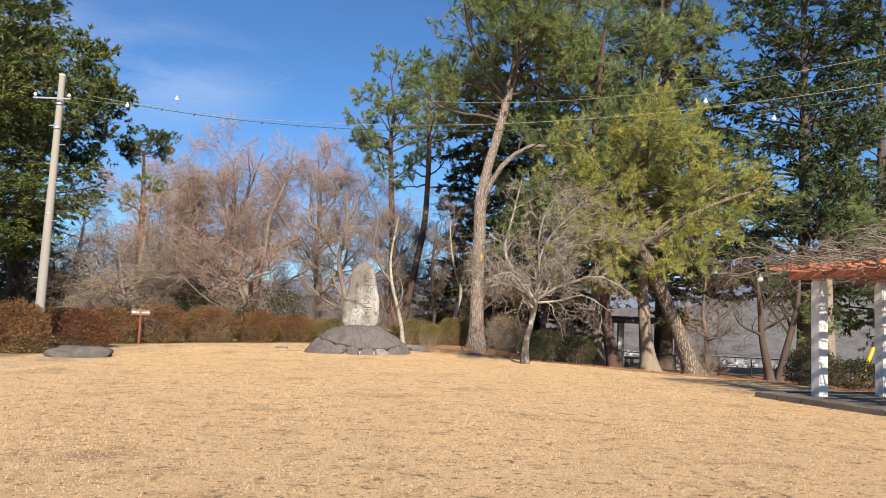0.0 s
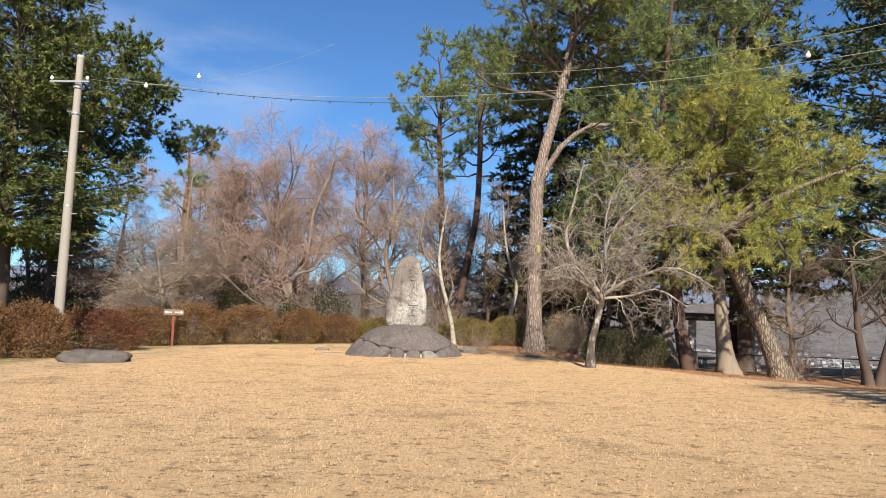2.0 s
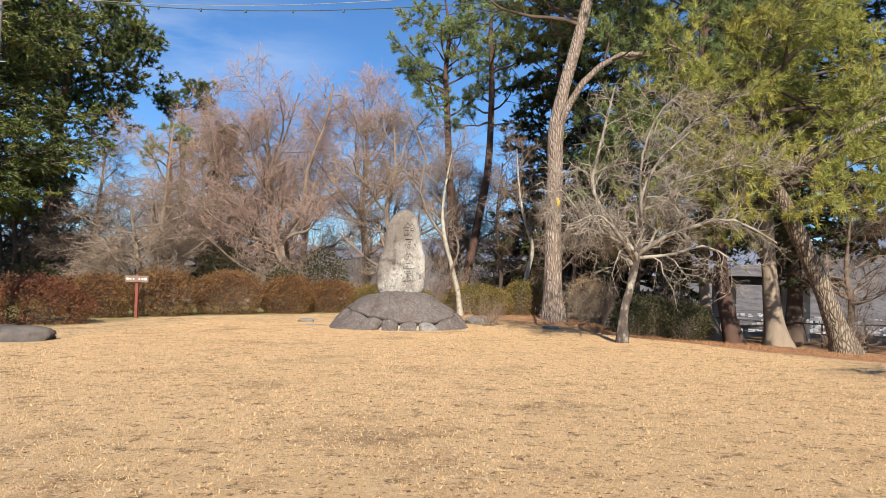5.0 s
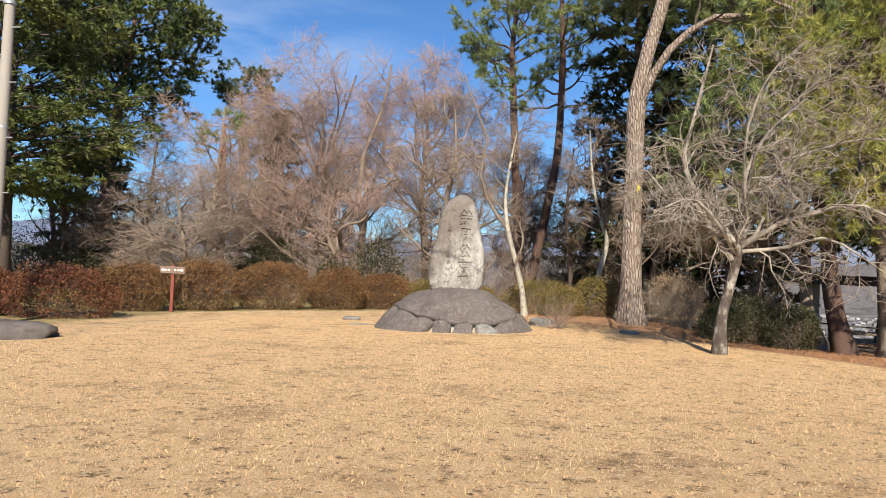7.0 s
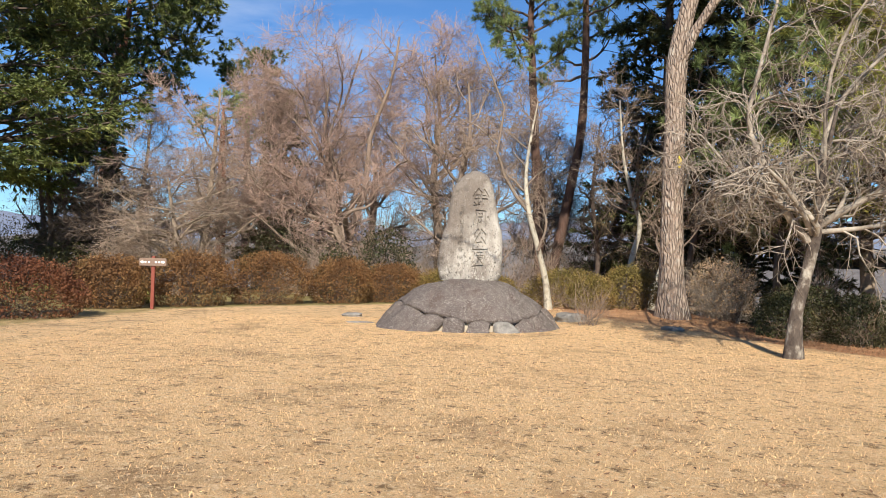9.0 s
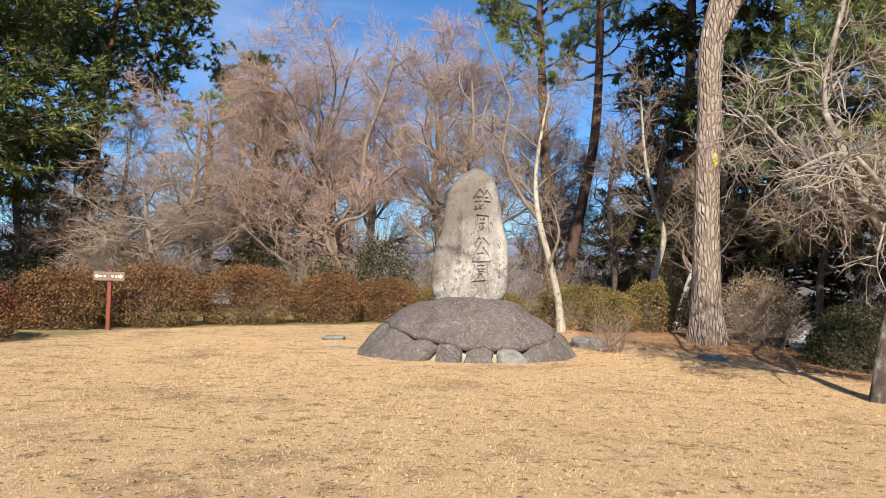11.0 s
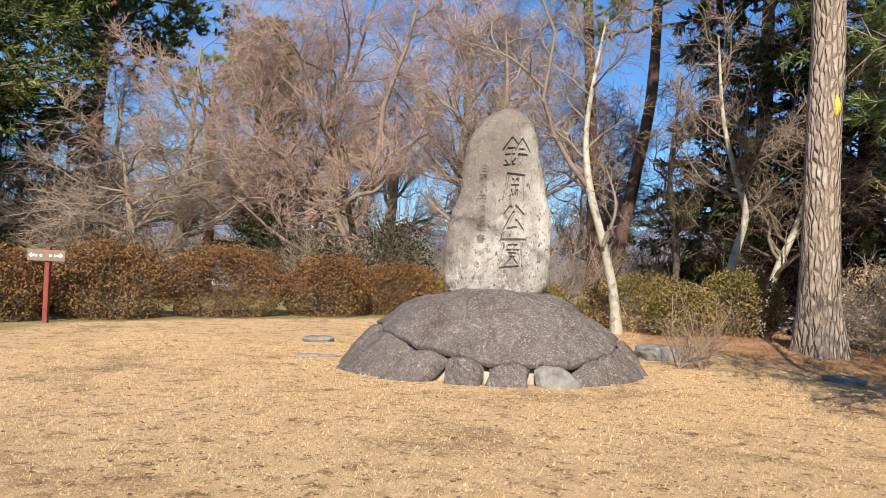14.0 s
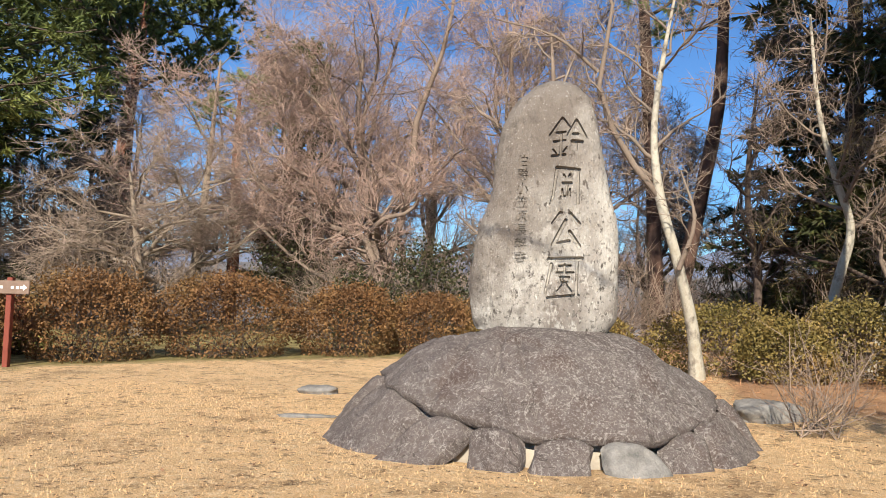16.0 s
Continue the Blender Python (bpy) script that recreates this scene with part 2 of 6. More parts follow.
M["sign_red"] = material("sign_red", [(0.17, 0.042, 0.028), (0.22, 0.06, 0.04)], 6, 0.6, 0.1, 30)
M["sign_white"] = material("sign_white", [(0.78, 0.76, 0.70), (0.84, 0.82, 0.77)], 8, 0.6, 0.05, 30)
M["sign_board"] = material("sign_board", [(0.17, 0.115, 0.085), (0.24, 0.17, 0.13)], 8, 0.7, 0.15, 30)
M["steel"] = material("steel", [(0.42, 0.43, 0.44), (0.52, 0.53, 0.54)], 10, 0.45, 0.05, 40, metal=0.7)
M["cable"] = material("cable", [(0.045, 0.075, 0.065), (0.07, 0.10, 0.09)], 5, 0.5, 0)
M["cable_pale"] = material("cable_pale", [(0.24, 0.24, 0.16), (0.32, 0.32, 0.22)], 5, 0.5, 0)
M["lamp_glass"] = material("lamp_glass", [(0.86, 0.86, 0.82), (0.9, 0.9, 0.87)], 10, 0.2, 0)
M["fence_dark"] = material("fence_dark", [(0.05, 0.045, 0.04), (0.08, 0.07, 0.06)], 6, 0.6, 0.1)
M["roof_dark"] = material("roof_dark", [(0.07, 0.065, 0.06), (0.11, 0.10, 0.09)], 4, 0.8, 0.3)
M["yellow_paint"] = material("yellow_paint", [(0.75, 0.46, 0.03), (0.82, 0.52, 0.05)], 6, 0.5, 0.05)
M["moss_yellow"] = material("moss_yellow", [(0.55, 0.42, 0.05), (0.62, 0.5, 0.10)], 20, 0.95, 0.5, 60)
M["town_wall"] = material("town_wall", [(0.13, 0.125, 0.125), (0.40, 0.39, 0.39)], 0.02, 0.9, 0, island=0.3)
M["hill_near"] = material("hill_near", [(0.065, 0.06, 0.062), (0.15, 0.14, 0.135), (0.10, 0.093, 0.095)], 0.012, 1.0, 0, fine=(0.06, 0.5))
# bluish base colour puts the haze of distance into the far ridge
M["hill_far_haze"] = material("hill_far_haze", [(0.11, 0.145, 0.22), (0.16, 0.19, 0.26), (0.13, 0.16, 0.23)], 0.003, 1.0, 0, fine=(0.02, 0.25))


def add_layer(m, color, coord_scale, kind, lo, hi, amount=1.0, push=(0, 0, 0), bias=0.0):
    """One more layer of colour on a material: 'vein' follows thin wavy lines, else broad patches of weathering and
    painted shade, drawn towards push.
    """
    n, l = m.node_tree.nodes, m.node_tree.links
    b = n["Principled BSDF"]
    col = b.inputs["Base Color"].links[0].from_socket
    tc = n.new("ShaderNodeTexCoord")
    nz = n.new("ShaderNodeTexNoise")
    nz.inputs["Scale"].default_value, nz.inputs["Detail"].default_value, nz.inputs["Distortion"].default_value = coord_scale, 5, 0.6 if kind == "vein" else 0.2
    l.new(tc.outputs["Object"], nz.inputs["Vector"])
    val = nz.outputs["Fac"]
    if kind == "vein":
        s1 = n.new("ShaderNodeMath")
        s1.operation = "SUBTRACT"
        s1.inputs[1].default_value = 0.5
        l.new(val, s1.inputs[0])
        s2 = n.new("ShaderNodeMath")
        s2.operation = "ABSOLUTE"
        l.new(s1.outputs[0], s2.inputs[0])
        val = s2.outputs[0]
    else:
        dt = n.new("ShaderNodeVectorMath")
        dt.operation = "DOT_PRODUCT"
        dt.inputs[1].default_value = push
        l.new(tc.outputs["Object"], dt.inputs[0])
        s1 = n.new("ShaderNodeMath")
        l.new(val, s1.inputs[0])
        l.new(dt.outputs["Value"], s1.inputs[1])
        s2 = n.new("ShaderNodeMath")
        s2.inputs[1].default_value = bias
        l.new(s1.outputs[0], s2.inputs[0])
        val = s2.outputs[0]
    mr = n.new("ShaderNodeMapRange")
    mr.inputs["From Min"].default_value, mr.inputs["From Max"].default_value, mr.inputs["To Max"].default_value = lo, hi, amount
    l.new(val, mr.inputs["Value"])
    mx = n.new("ShaderNodeMixRGB")
    mx.inputs["Color2"].default_value = (*color, 1)
    l.new(mr.outputs["Result"], mx.inputs["Fac"])
    l.new(col, mx.inputs["Color1"])
    l.new(mx.outputs["Color"], b.inputs["Base Color"])


add_layer(M["stone_base"], (0.44, 0.41, 0.375), 3.2, "vein", 0.008, 0.0, 0.4)
add_layer(M["stone_base"], (0.36, 0.335, 0.31), 17, "vein", 0.018, 0.0, 0.35)
add_layer(M["stone_base"], (0.33, 0.305, 0.275), 11.0, "vein", 0.012, 0.0, 0.35)
add_layer(M["stone_base"], (0.38, 0.355, 0.325), 48, "stain_shade", 0.60, 0.68, 0.5, (0.03, 0, 0.06), -0.02)
add_layer(M["stone_base"], (0.05, 0.04, 0.035), 2.1, "vein", 0.006, 0.0, 0.9)
# brown weathering from the top, paler at the foot; left flank's shade painted in
add_layer(M["stone_stele"], (0.15, 0.125, 0.105), 2.2, "stain_shade", 0.52, 0.86, 0.85, (-0.34, 0, 0.24), -0.06)
add_layer(M["stone_stele"], (0.60, 0.575, 0.53), 55, "stain_shade", 0.66, 0.72, 0.6, (-0.02, 0, 0.01), 0.0)
add_layer(M["stone_stele"], (0.115, 0.10, 0.085), 7, "stain_shade", 0.58, 0.72, 0.6, (-0.10, 0, 0.0), 0.0)
add_layer(M["stone_stele"], (0.10, 0.09, 0.08), 26, "stain_shade", 0.60, 0.68, 0.7, (0, 0, -0.03), 0.03)


def ground_material():
    """Dry winter lawn, red-brown needle litter under the pines, green verge by the hedge, far valley floor."""
    # the small dark spots also paint shadowed gaps between the grass blades
    m = material("ground", [(0.51, 0.32, 0.16), (0.74, 0.50, 0.265), (0.63, 0.41, 0.205)], 1.4, 0.95, 1.0, 60, fine=(90, 0.6),
                 spots=[((0.28, 0.175, 0.09), 0.5, 0.56, 0.72), ((0.25, 0.155, 0.077), 4.5, 0.55, 0.67), ((0.78, 0.58, 0.34), 10, 0.55, 0.66), ((0.17, 0.10, 0.05), 14, 0.58, 0.66), ((0.82, 0.64, 0.40), 30, 0.56, 0.66)])
    n, l = m.node_tree.nodes, m.node_tree.links
    b = n["Principled BSDF"]
    col = b.inputs["Base Color"].links[0].from_socket
    tc = n.new("ShaderNodeTexCoord")
    tones = (("litter", [(0.31, 0.17, 0.088), (0.50, 0.295, 0.155)], 3.0), ("verge", [(0.15, 0.14, 0.045), (0.34, 0.27, 0.11)], 4.0),
             ("valley", [(0.06, 0.055, 0.05), (0.22, 0.195, 0.175)], 0.022))
    for key, cs, sc in tones:
        at = n.new("ShaderNodeAttribute")
        at.attribute_name = key
        nz = n.new("ShaderNodeTexNoise")
        nz.inputs["Scale"].default_value, nz.inputs["Detail"].default_value = sc, 8
        l.new(tc.outputs["Object"], nz.inputs["Vector"])
        rp = n.new("ShaderNodeValToRGB")
        rp.color_ramp.elements[0].color, rp.color_ramp.elements[1].color = (*cs[0], 1), (*cs[1], 1)
        rp.color_ramp.elements[0].position, rp.color_ramp.elements[1].position = 0.35, 0.65
        l.new(nz.outputs["Fac"], rp.inputs["Fac"])
        ma = n.new("ShaderNodeMath")
        ma.operation = "MULTIPLY_ADD"
        ma.inputs[1].default_value, ma.inputs[2].default_value = 0.5, -0.25
        l.new(nz.outputs["Fac"], ma.inputs[0])
        sm = n.new("ShaderNodeMath")
        l.new(ma.outputs[0], sm.inputs[0])
        l.new(at.outputs["Fac"], sm.inputs[1])
        mr = n.new("ShaderNodeMapRange")
        mr.inputs["From Min"].default_value, mr.inputs["From Max"].default_value = 0.4, 0.6
        l.new(sm.outputs[0], mr.inputs["Value"])
        mx = n.new("ShaderNodeMixRGB")
        l.new(mr.outputs["Result"], mx.inputs["Fac"])
        l.new(col, mx.inputs["Color1"])
        l.new(rp.outputs["Color"], mx.inputs["Color2"])
        col = mx.outputs["Color"]
    l.new(col, b.inputs["Base Color"])
    return m


M["ground"] = ground_material()


# ---- mesh tools ----
def mesh_of(name, verts, quads=None, tris=None, mat=None, smooth=True):
    me = bpy.data.meshes.new(name)
    verts = np.asarray(verts, np.float32).reshape(-1, 3)
    q = np.zeros((0, 4), np.int32) if quads is None else np.asarray(quads, np.int32).reshape(-1, 4)
    t = np.zeros((0, 3), np.int32) if tris is None else np.asarray(tris, np.int32).reshape(-1, 3)
    me.vertices.add(len(verts))
    me.vertices.foreach_set("co", verts.ravel())
    me.loops.add(q.size + t.size)
    me.loops.foreach_set("vertex_index", np.concatenate([q.ravel(), t.ravel()]))
    me.polygons.add(len(q) + len(t))
    me.polygons.foreach_set("loop_start", np.concatenate([np.arange(len(q)) * 4, len(q) * 4 + np.arange(len(t)) * 3]).astype(np.int32))
    me.polygons.foreach_set("use_smooth", np.full(len(q) + len(t), smooth))
    me.update(calc_edges=True)
    if mat:
        me.materials.append(mat)
    return me


def part_mesh(name, me, parent, label=""):
    ob = new(name, me)
    ob.parent = parent
    return tagged(ob, label)


def part(name, bm, mat, parent, label="", smooth=False):
    me = bpy.data.meshes.new(name)
    bmesh.ops.recalc_face_normals(bm, faces=bm.faces)
    for f in bm.faces:
        f.smooth = smooth
    bm.to_mesh(me)
    bm.free()
    me.materials.append(mat)
    ob = new(name, me)
    if parent is not None:
        ob.parent = parent
    return tagged(ob, label)


def thing(name, x, y, z, label, category, group="", kind="", rz=0.0):
    ob = new(name)
    ob.empty_display_size = 0.2
    ob.matrix_world = pose(x, y, z, 0, 0, rz)
    return tagged(ob, label, category, group, kind)


def box(bm, x0, y0, z0, x1, y1, z1, bevel=0.0, m=None):
    r = bmesh.ops.create_cube(bm, size=1.0)
    vs = r["verts"]
    for v in vs:
        v.co = Vector(((x0 + x1) / 2 + v.co.x * (x1 - x0), (y0 + y1) / 2 + v.co.y * (y1 - y0), (z0 + z1) / 2 + v.co.z * (z1 - z0)))
    if bevel:
        es = list({e for v in vs for e in v.link_edges})
        r2 = bmesh.ops.bevel(bm, geom=es, offset=bevel, segments=2, affect="EDGES")
        vs = list({v for f in r2["faces"] for v in f.verts} | {v for v in vs if v.is_valid})
    if m is not None:
        bmesh.ops.transform(bm, matrix=m, verts=[v for v in vs if v.is_valid])
    return bm


def unit(a):
    return a / np.maximum(np.linalg.norm(a, axis=-1, keepdims=True), 1e-9)


def tubes(P, R, sides):
    """Tapered tubes along polylines P (n, k, 3) with radii R (n, k): vertices and quads."""
    n, k = P.shape[:2]
    T = unit(np.gradient(P, axis=1))
    mean = unit(T.mean(1))
    ref = np.where(np.abs(mean[:, 2:3]) > 0.8, np.array([[1.0, 0, 0]]), np.array([[0, 0, 1.0]]))
    U = unit(np.cross(T, ref[:, None, :]))
    V = np.cross(T, U)
    a = np.arange(sides) * 2 * np.pi / sides
    ring = P[:, :, None, :] + R[:, :, None, None] * (np.cos(a)[None, None, :, None] * U[:, :, None, :] + np.sin(a)[None, None, :, None] * V[:, :, None, :])
    i = np.arange(n * k).reshape(n, k)[:, :-1, None] * sides
    s = np.arange(sides)[None, None, :]
    s2 = (s + 1) % sides
    quads = np.stack([i + s, i + s2, i + sides + s2, i + sides + s], -1).reshape(-1, 4)
    return ring.reshape(-1, 3), quads


def joined(pieces):
    vs, fs, off = [], [], 0
    for v, f in pieces:
        vs.append(v)
        fs.append(f + off)
        off += len(v)
    return np.concatenate(vs), np.concatenate(fs)


def smooth_path(ctrl, k):
    """A curve through control points, resampled to k points (Catmull-Rom)."""
    c = np.asarray(ctrl, float)
    p = np.vstack([2 * c[0] - c[1], c, 2 * c[-1] - c[-2]])
    out = []
    for u in np.linspace(0, len(c) - 1 - 1e-6, k):
        i, t = int(u), u - int(u)
        a, b, d, e = p[i], p[i + 1], p[i + 2], p[i + 3]
        out.append(0.5 * (2 * b + (d - a) * t + (2 * a - 5 * b + 4 * d - e) * t * t + (3 * b - a - 3 * d + e) * t ** 3))
    return np.array(out)


def sprout(rng, P, R, count, t0, t1, angle, length, k=5, up=0.0, wig=0.15, ratio=0.5, rmin=0.004, shape=0.5, flat=0.0, tip=0.35):
    """Side branches: count on each polyline between t0 and t1, at an angle (degrees), shorter towards the parent's end."""
    n, kp = P.shape[:2]
    idx = np.repeat(np.arange(n), count)
    t = t0 + (t1 - t0) * ((np.tile(np.arange(count), n) + rng.random(n * count)) / count)
    u = np.minimum(t * (kp - 1), kp - 1.001)
    i = u.astype(int)
    w = (u - i)[:, None]
    pos = P[idx, i] * (1 - w) + P[idx, i + 1] * w
    along = unit(P[idx, i + 1] - P[idx, i])
    r0 = np.maximum((R[idx, i] * (1 - w[:, 0]) + R[idx, i + 1] * w[:, 0]) * ratio, rmin)
    rnd = rng.normal(size=(len(idx), 3))
    rnd[:, 2] *= 1 - flat
    side = unit(rnd - (rnd * along).sum(1, keepdims=True) * along)
    a = np.radians(angle) * rng.uniform(0.7, 1.3, len(idx))[:, None]
    d = unit(along * np.cos(a) + side * np.sin(a))
    L = length * rng.uniform(0.6, 1.25, len(idx)) * (1 - shape * (t - t0) / max(t1 - t0, 1e-6))
    Q = np.empty((len(idx), k, 3))
    Q[:, 0] = pos
    for j in range(1, k):
        Q[:, j] = Q[:, j - 1] + d * (L / (k - 1))[:, None]
        d = unit(d + rng.normal(size=d.shape) * wig + np.array([0, 0, up]))
    return Q, r0[:, None] * np.linspace(1, tip, k)[None, :]


def needles(rng, at, axis, per, length, width, spread):
    """Tufts: per thin blades fanning from each point about its axis."""
    n = len(at)
    at, axis = np.repeat(at, per, 0), np.repeat(axis, per, 0)
    d = unit(axis + rng.normal(size=at.shape) * spread)
    L = length * rng.uniform(0.6, 1.2, len(at))[:, None]
    s = unit(np.cross(d, rng.normal(size=at.shape))) * width * 0.5
    start = at + d * L * 0.08 * rng.normal(size=L.shape)
    V = np.stack([start - s, start + s, start + d * L], 1).reshape(-1, 3)
    return V, np.arange(n * per * 3).reshape(-1, 3)


def leaves(rng, at, size, width):
    """Small four-cornered leaves with random turns."""
    n = len(at)
    d = unit(rng.normal(size=(n, 3)))
    s = unit(np.cross(d, rng.normal(size=(n, 3)))) * width * 0.5 * rng.uniform(0.7, 1.3, (n, 1))
    L = size * rng.uniform(0.6, 1.3, (n, 1))
    V = np.stack([at, at + d * L * 0.5 + s, at + d * L, at + d * L * 0.5 - s], 1).reshape(-1, 3)
    return V, np.arange(n * 4).reshape(-1, 4)


def along_branches(rng, Q, count, t0=0.25):
    """Points and directions on the outer part of branches."""
    n, k = Q.shape[:2]
    idx = np.repeat(np.arange(n), count)
    u = rng.uniform(t0, 0.999, len(idx)) * (k - 1)
    i = u.astype(int)
    w = (u - i)[:, None]
    return Q[idx, i] * (1 - w) + Q[idx, i + 1] * w, unit(Q[idx, i + 1] - Q[idx, i])


# ---- ground ----
def smoothstep(a, b, x):
    t = np.clip((x - a) / (b - a), 0, 1)
    return t * t * (3 - 2 * t)


def gz(x, y):
    """Height of the ground."""
    x, y = np.asarray(x, float), np.asarray(y, float)
    z = -0.015 * np.clip(-x - 1, 0, 40)
    z = z - 0.095 * np.clip(0.5 * (x - 2.2) + 0.5 * (y - 28), 0, 9) * smoothstep(1.0, 5.0, x)
    z = z + 0.24 * np.exp(-((x - 0.6) / 3.2) ** 2 - ((y - 32.8) / 2.2) ** 2)
    edge = np.maximum(np.maximum(y - 47, 0.8 * (x - 21)), 0.7 * (-x - 45))
    z = z - 78 * (1 - np.exp(-np.clip(edge, 0, None) / 130))
    return z + 0.02 * np.sin(x * 0.9 + 1.3) * np.sin(y * 0.7)


def build_ground():
    near_x = np.arange(-48, 32.01, 0.5)
    near_y = np.arange(-12, 56.01, 0.5)
    far = np.array([6, 14, 26, 44, 70, 110, 170, 260, 400, 620, 950, 1400, 2100, 3100, 4600.0])
    xs = np.concatenate([near_x[0] - far[::-1], near_x, near_x[-1] + far])
    ys = np.concatenate([near_y[0] - far[::-1], near_y, near_y[-1] + far])
    X, Y = np.meshgrid(xs, ys)
    Z = gz(X, Y)
    nx, ny = len(xs), len(ys)
    i = (np.arange(ny - 1)[:, None] * nx + np.arange(nx - 1)[None, :]).ravel()
    me = mesh_of("ground", np.stack([X, Y, Z], -1), np.stack([i, i + 1, i + nx + 1, i + nx], -1), None, M["ground"])
    line = np.where(X < 2.4, 30.4 - 0.75 * (X + 0.6) * (X > -0.6), 28.1 - (X - 2.4) * 1.55)
    line = np.where(X > 5.2, 23.76 - 0.9 * (X - 5.2), line)
    hedge_line = np.minimum(33.0 + 1.05 * (X + 11.2), 37.3)
    litter = smoothstep(-0.9, 2.4, Y - np.where(X > -1.4, line, 36)) * smoothstep(-2.2, -1.0, X)
    litter = np.maximum(litter, smoothstep(-0.5, 1.0, Y - hedge_line))
    verge = smoothstep(-3.0, -0.6, Y - hedge_line) * smoothstep(-3.0, -4.5, X) * 0.62
    verge = np.maximum(verge, smoothstep(-10.2, -12.2, X) * 0.55 * (Y > 14))
    edge = np.maximum(np.maximum(Y - 50, 0.8 * (X - 24)), 0.7 * (-X - 48))
    for key, arr in (("litter", litter), ("verge", verge), ("valley", smoothstep(10, 80, edge))):
        a = me.attributes.new(key, "FLOAT", "POINT")
        a.data.foreach_set("value", arr.ravel().astype(np.float32))
    tagged(new("ground", me), "dry straw-coloured winter lawn with bare earth under the pines", "lawn", "", "structure")


build_ground()


def build_grass():
    rng = np.random.default_rng(11)
    n = 360000
    x, y = rng.uniform(-9.5, 7.5, n), 3.0 + 27.5 * rng.random(n) ** 1.05
    keep = (y < np.where(x < 2.4, 30.2, 28.1 - (x - 2.4) * 1.45)) & (((x + 2.95) / 2.0) ** 2 + ((y - 28.5) / 1.4) ** 2 > 1) & (np.abs(x) < 2.2 + 0.62 * y)
    clump = np.array([noise.noise((a * 1.7, b * 1.7, 3.0)) for a, b in zip(x[::20], y[::20])]).repeat(20)[:n]
    keep &= clump > -0.22 - rng.random(n) * 0.5
    x, y = x[keep], y[keep]
    at = np.stack([x, y, gz(x, y) - 0.004], -1)
    ax = np.tile(np.array([[0.0, 0, 0.55]]), (len(x), 1))
    V, T = needles(rng, at, ax, 1, 0.034, 0.0065, 0.8)
    V = V.reshape(-1, 3, 3)
    V[:, 2, 2] = np.maximum(V[:, 2, 2], at[:, 2] + 0.006)
    tagged(new("grass", mesh_of("grass", V, None, T, M["straw"], False)), "short dry straw-yellow winter grass on the lawn", "grass", "", "stuff")
    m = 5200
    x, y = rng.uniform(-12, 8, m), rng.uniform(3, 31, m)
    k = (y > 6 + 18 * rng.random(m) ** 2) | (rng.random(m) < 0.25)
    x, y = x[k], y[k]
    V, Q = leaves(rng, np.stack([x, y, gz(x, y) + 0.012], -1), 0.05, 0.028)
    V = V.reshape(-1, 4, 3)
    V[:, :, 2] = gz(x, y)[:, None] + 0.008 + np.abs(V[:, :, 2] - V[:, :1, 2]) * 0.4
    tagged(new("fallen_leaves", mesh_of("fallen_leaves", V, Q, None, M["dead_leaf"], False)), "brown fallen leaves scattered on the dry lawn", "leaves", "", "stuff")
    m = 30000
    x, y = rng.uniform(-2, 15, m), rng.uniform(20, 37, m)
    line = np.where(x < 2.4, 30.6, 28.6 - (x - 2.4) * 1.5)
    line = np.where(x > 5.2, 24.3 - 0.9 * (x - 5.2), line)
    k = (y > line) & (y < line + 9)
    x, y = x[k], y[k]
    V, T = needles(rng, np.stack([x, y, gz(x, y) + 0.004], -1), np.tile(np.array([[0.0, 0, 0.12]]), (len(x), 1)), 2, 0.09, 0.010, 0.7)
    V[:, 2] = np.maximum(V[:, 2], np.repeat(gz(x, y), 6) + 0.004)
    tagged(new("needle_litter", mesh_of("needle_litter", V, None, T, M["litter"], False)), "red-brown dead pine needles lying under the trees", "needles", "", "stuff")


build_grass()


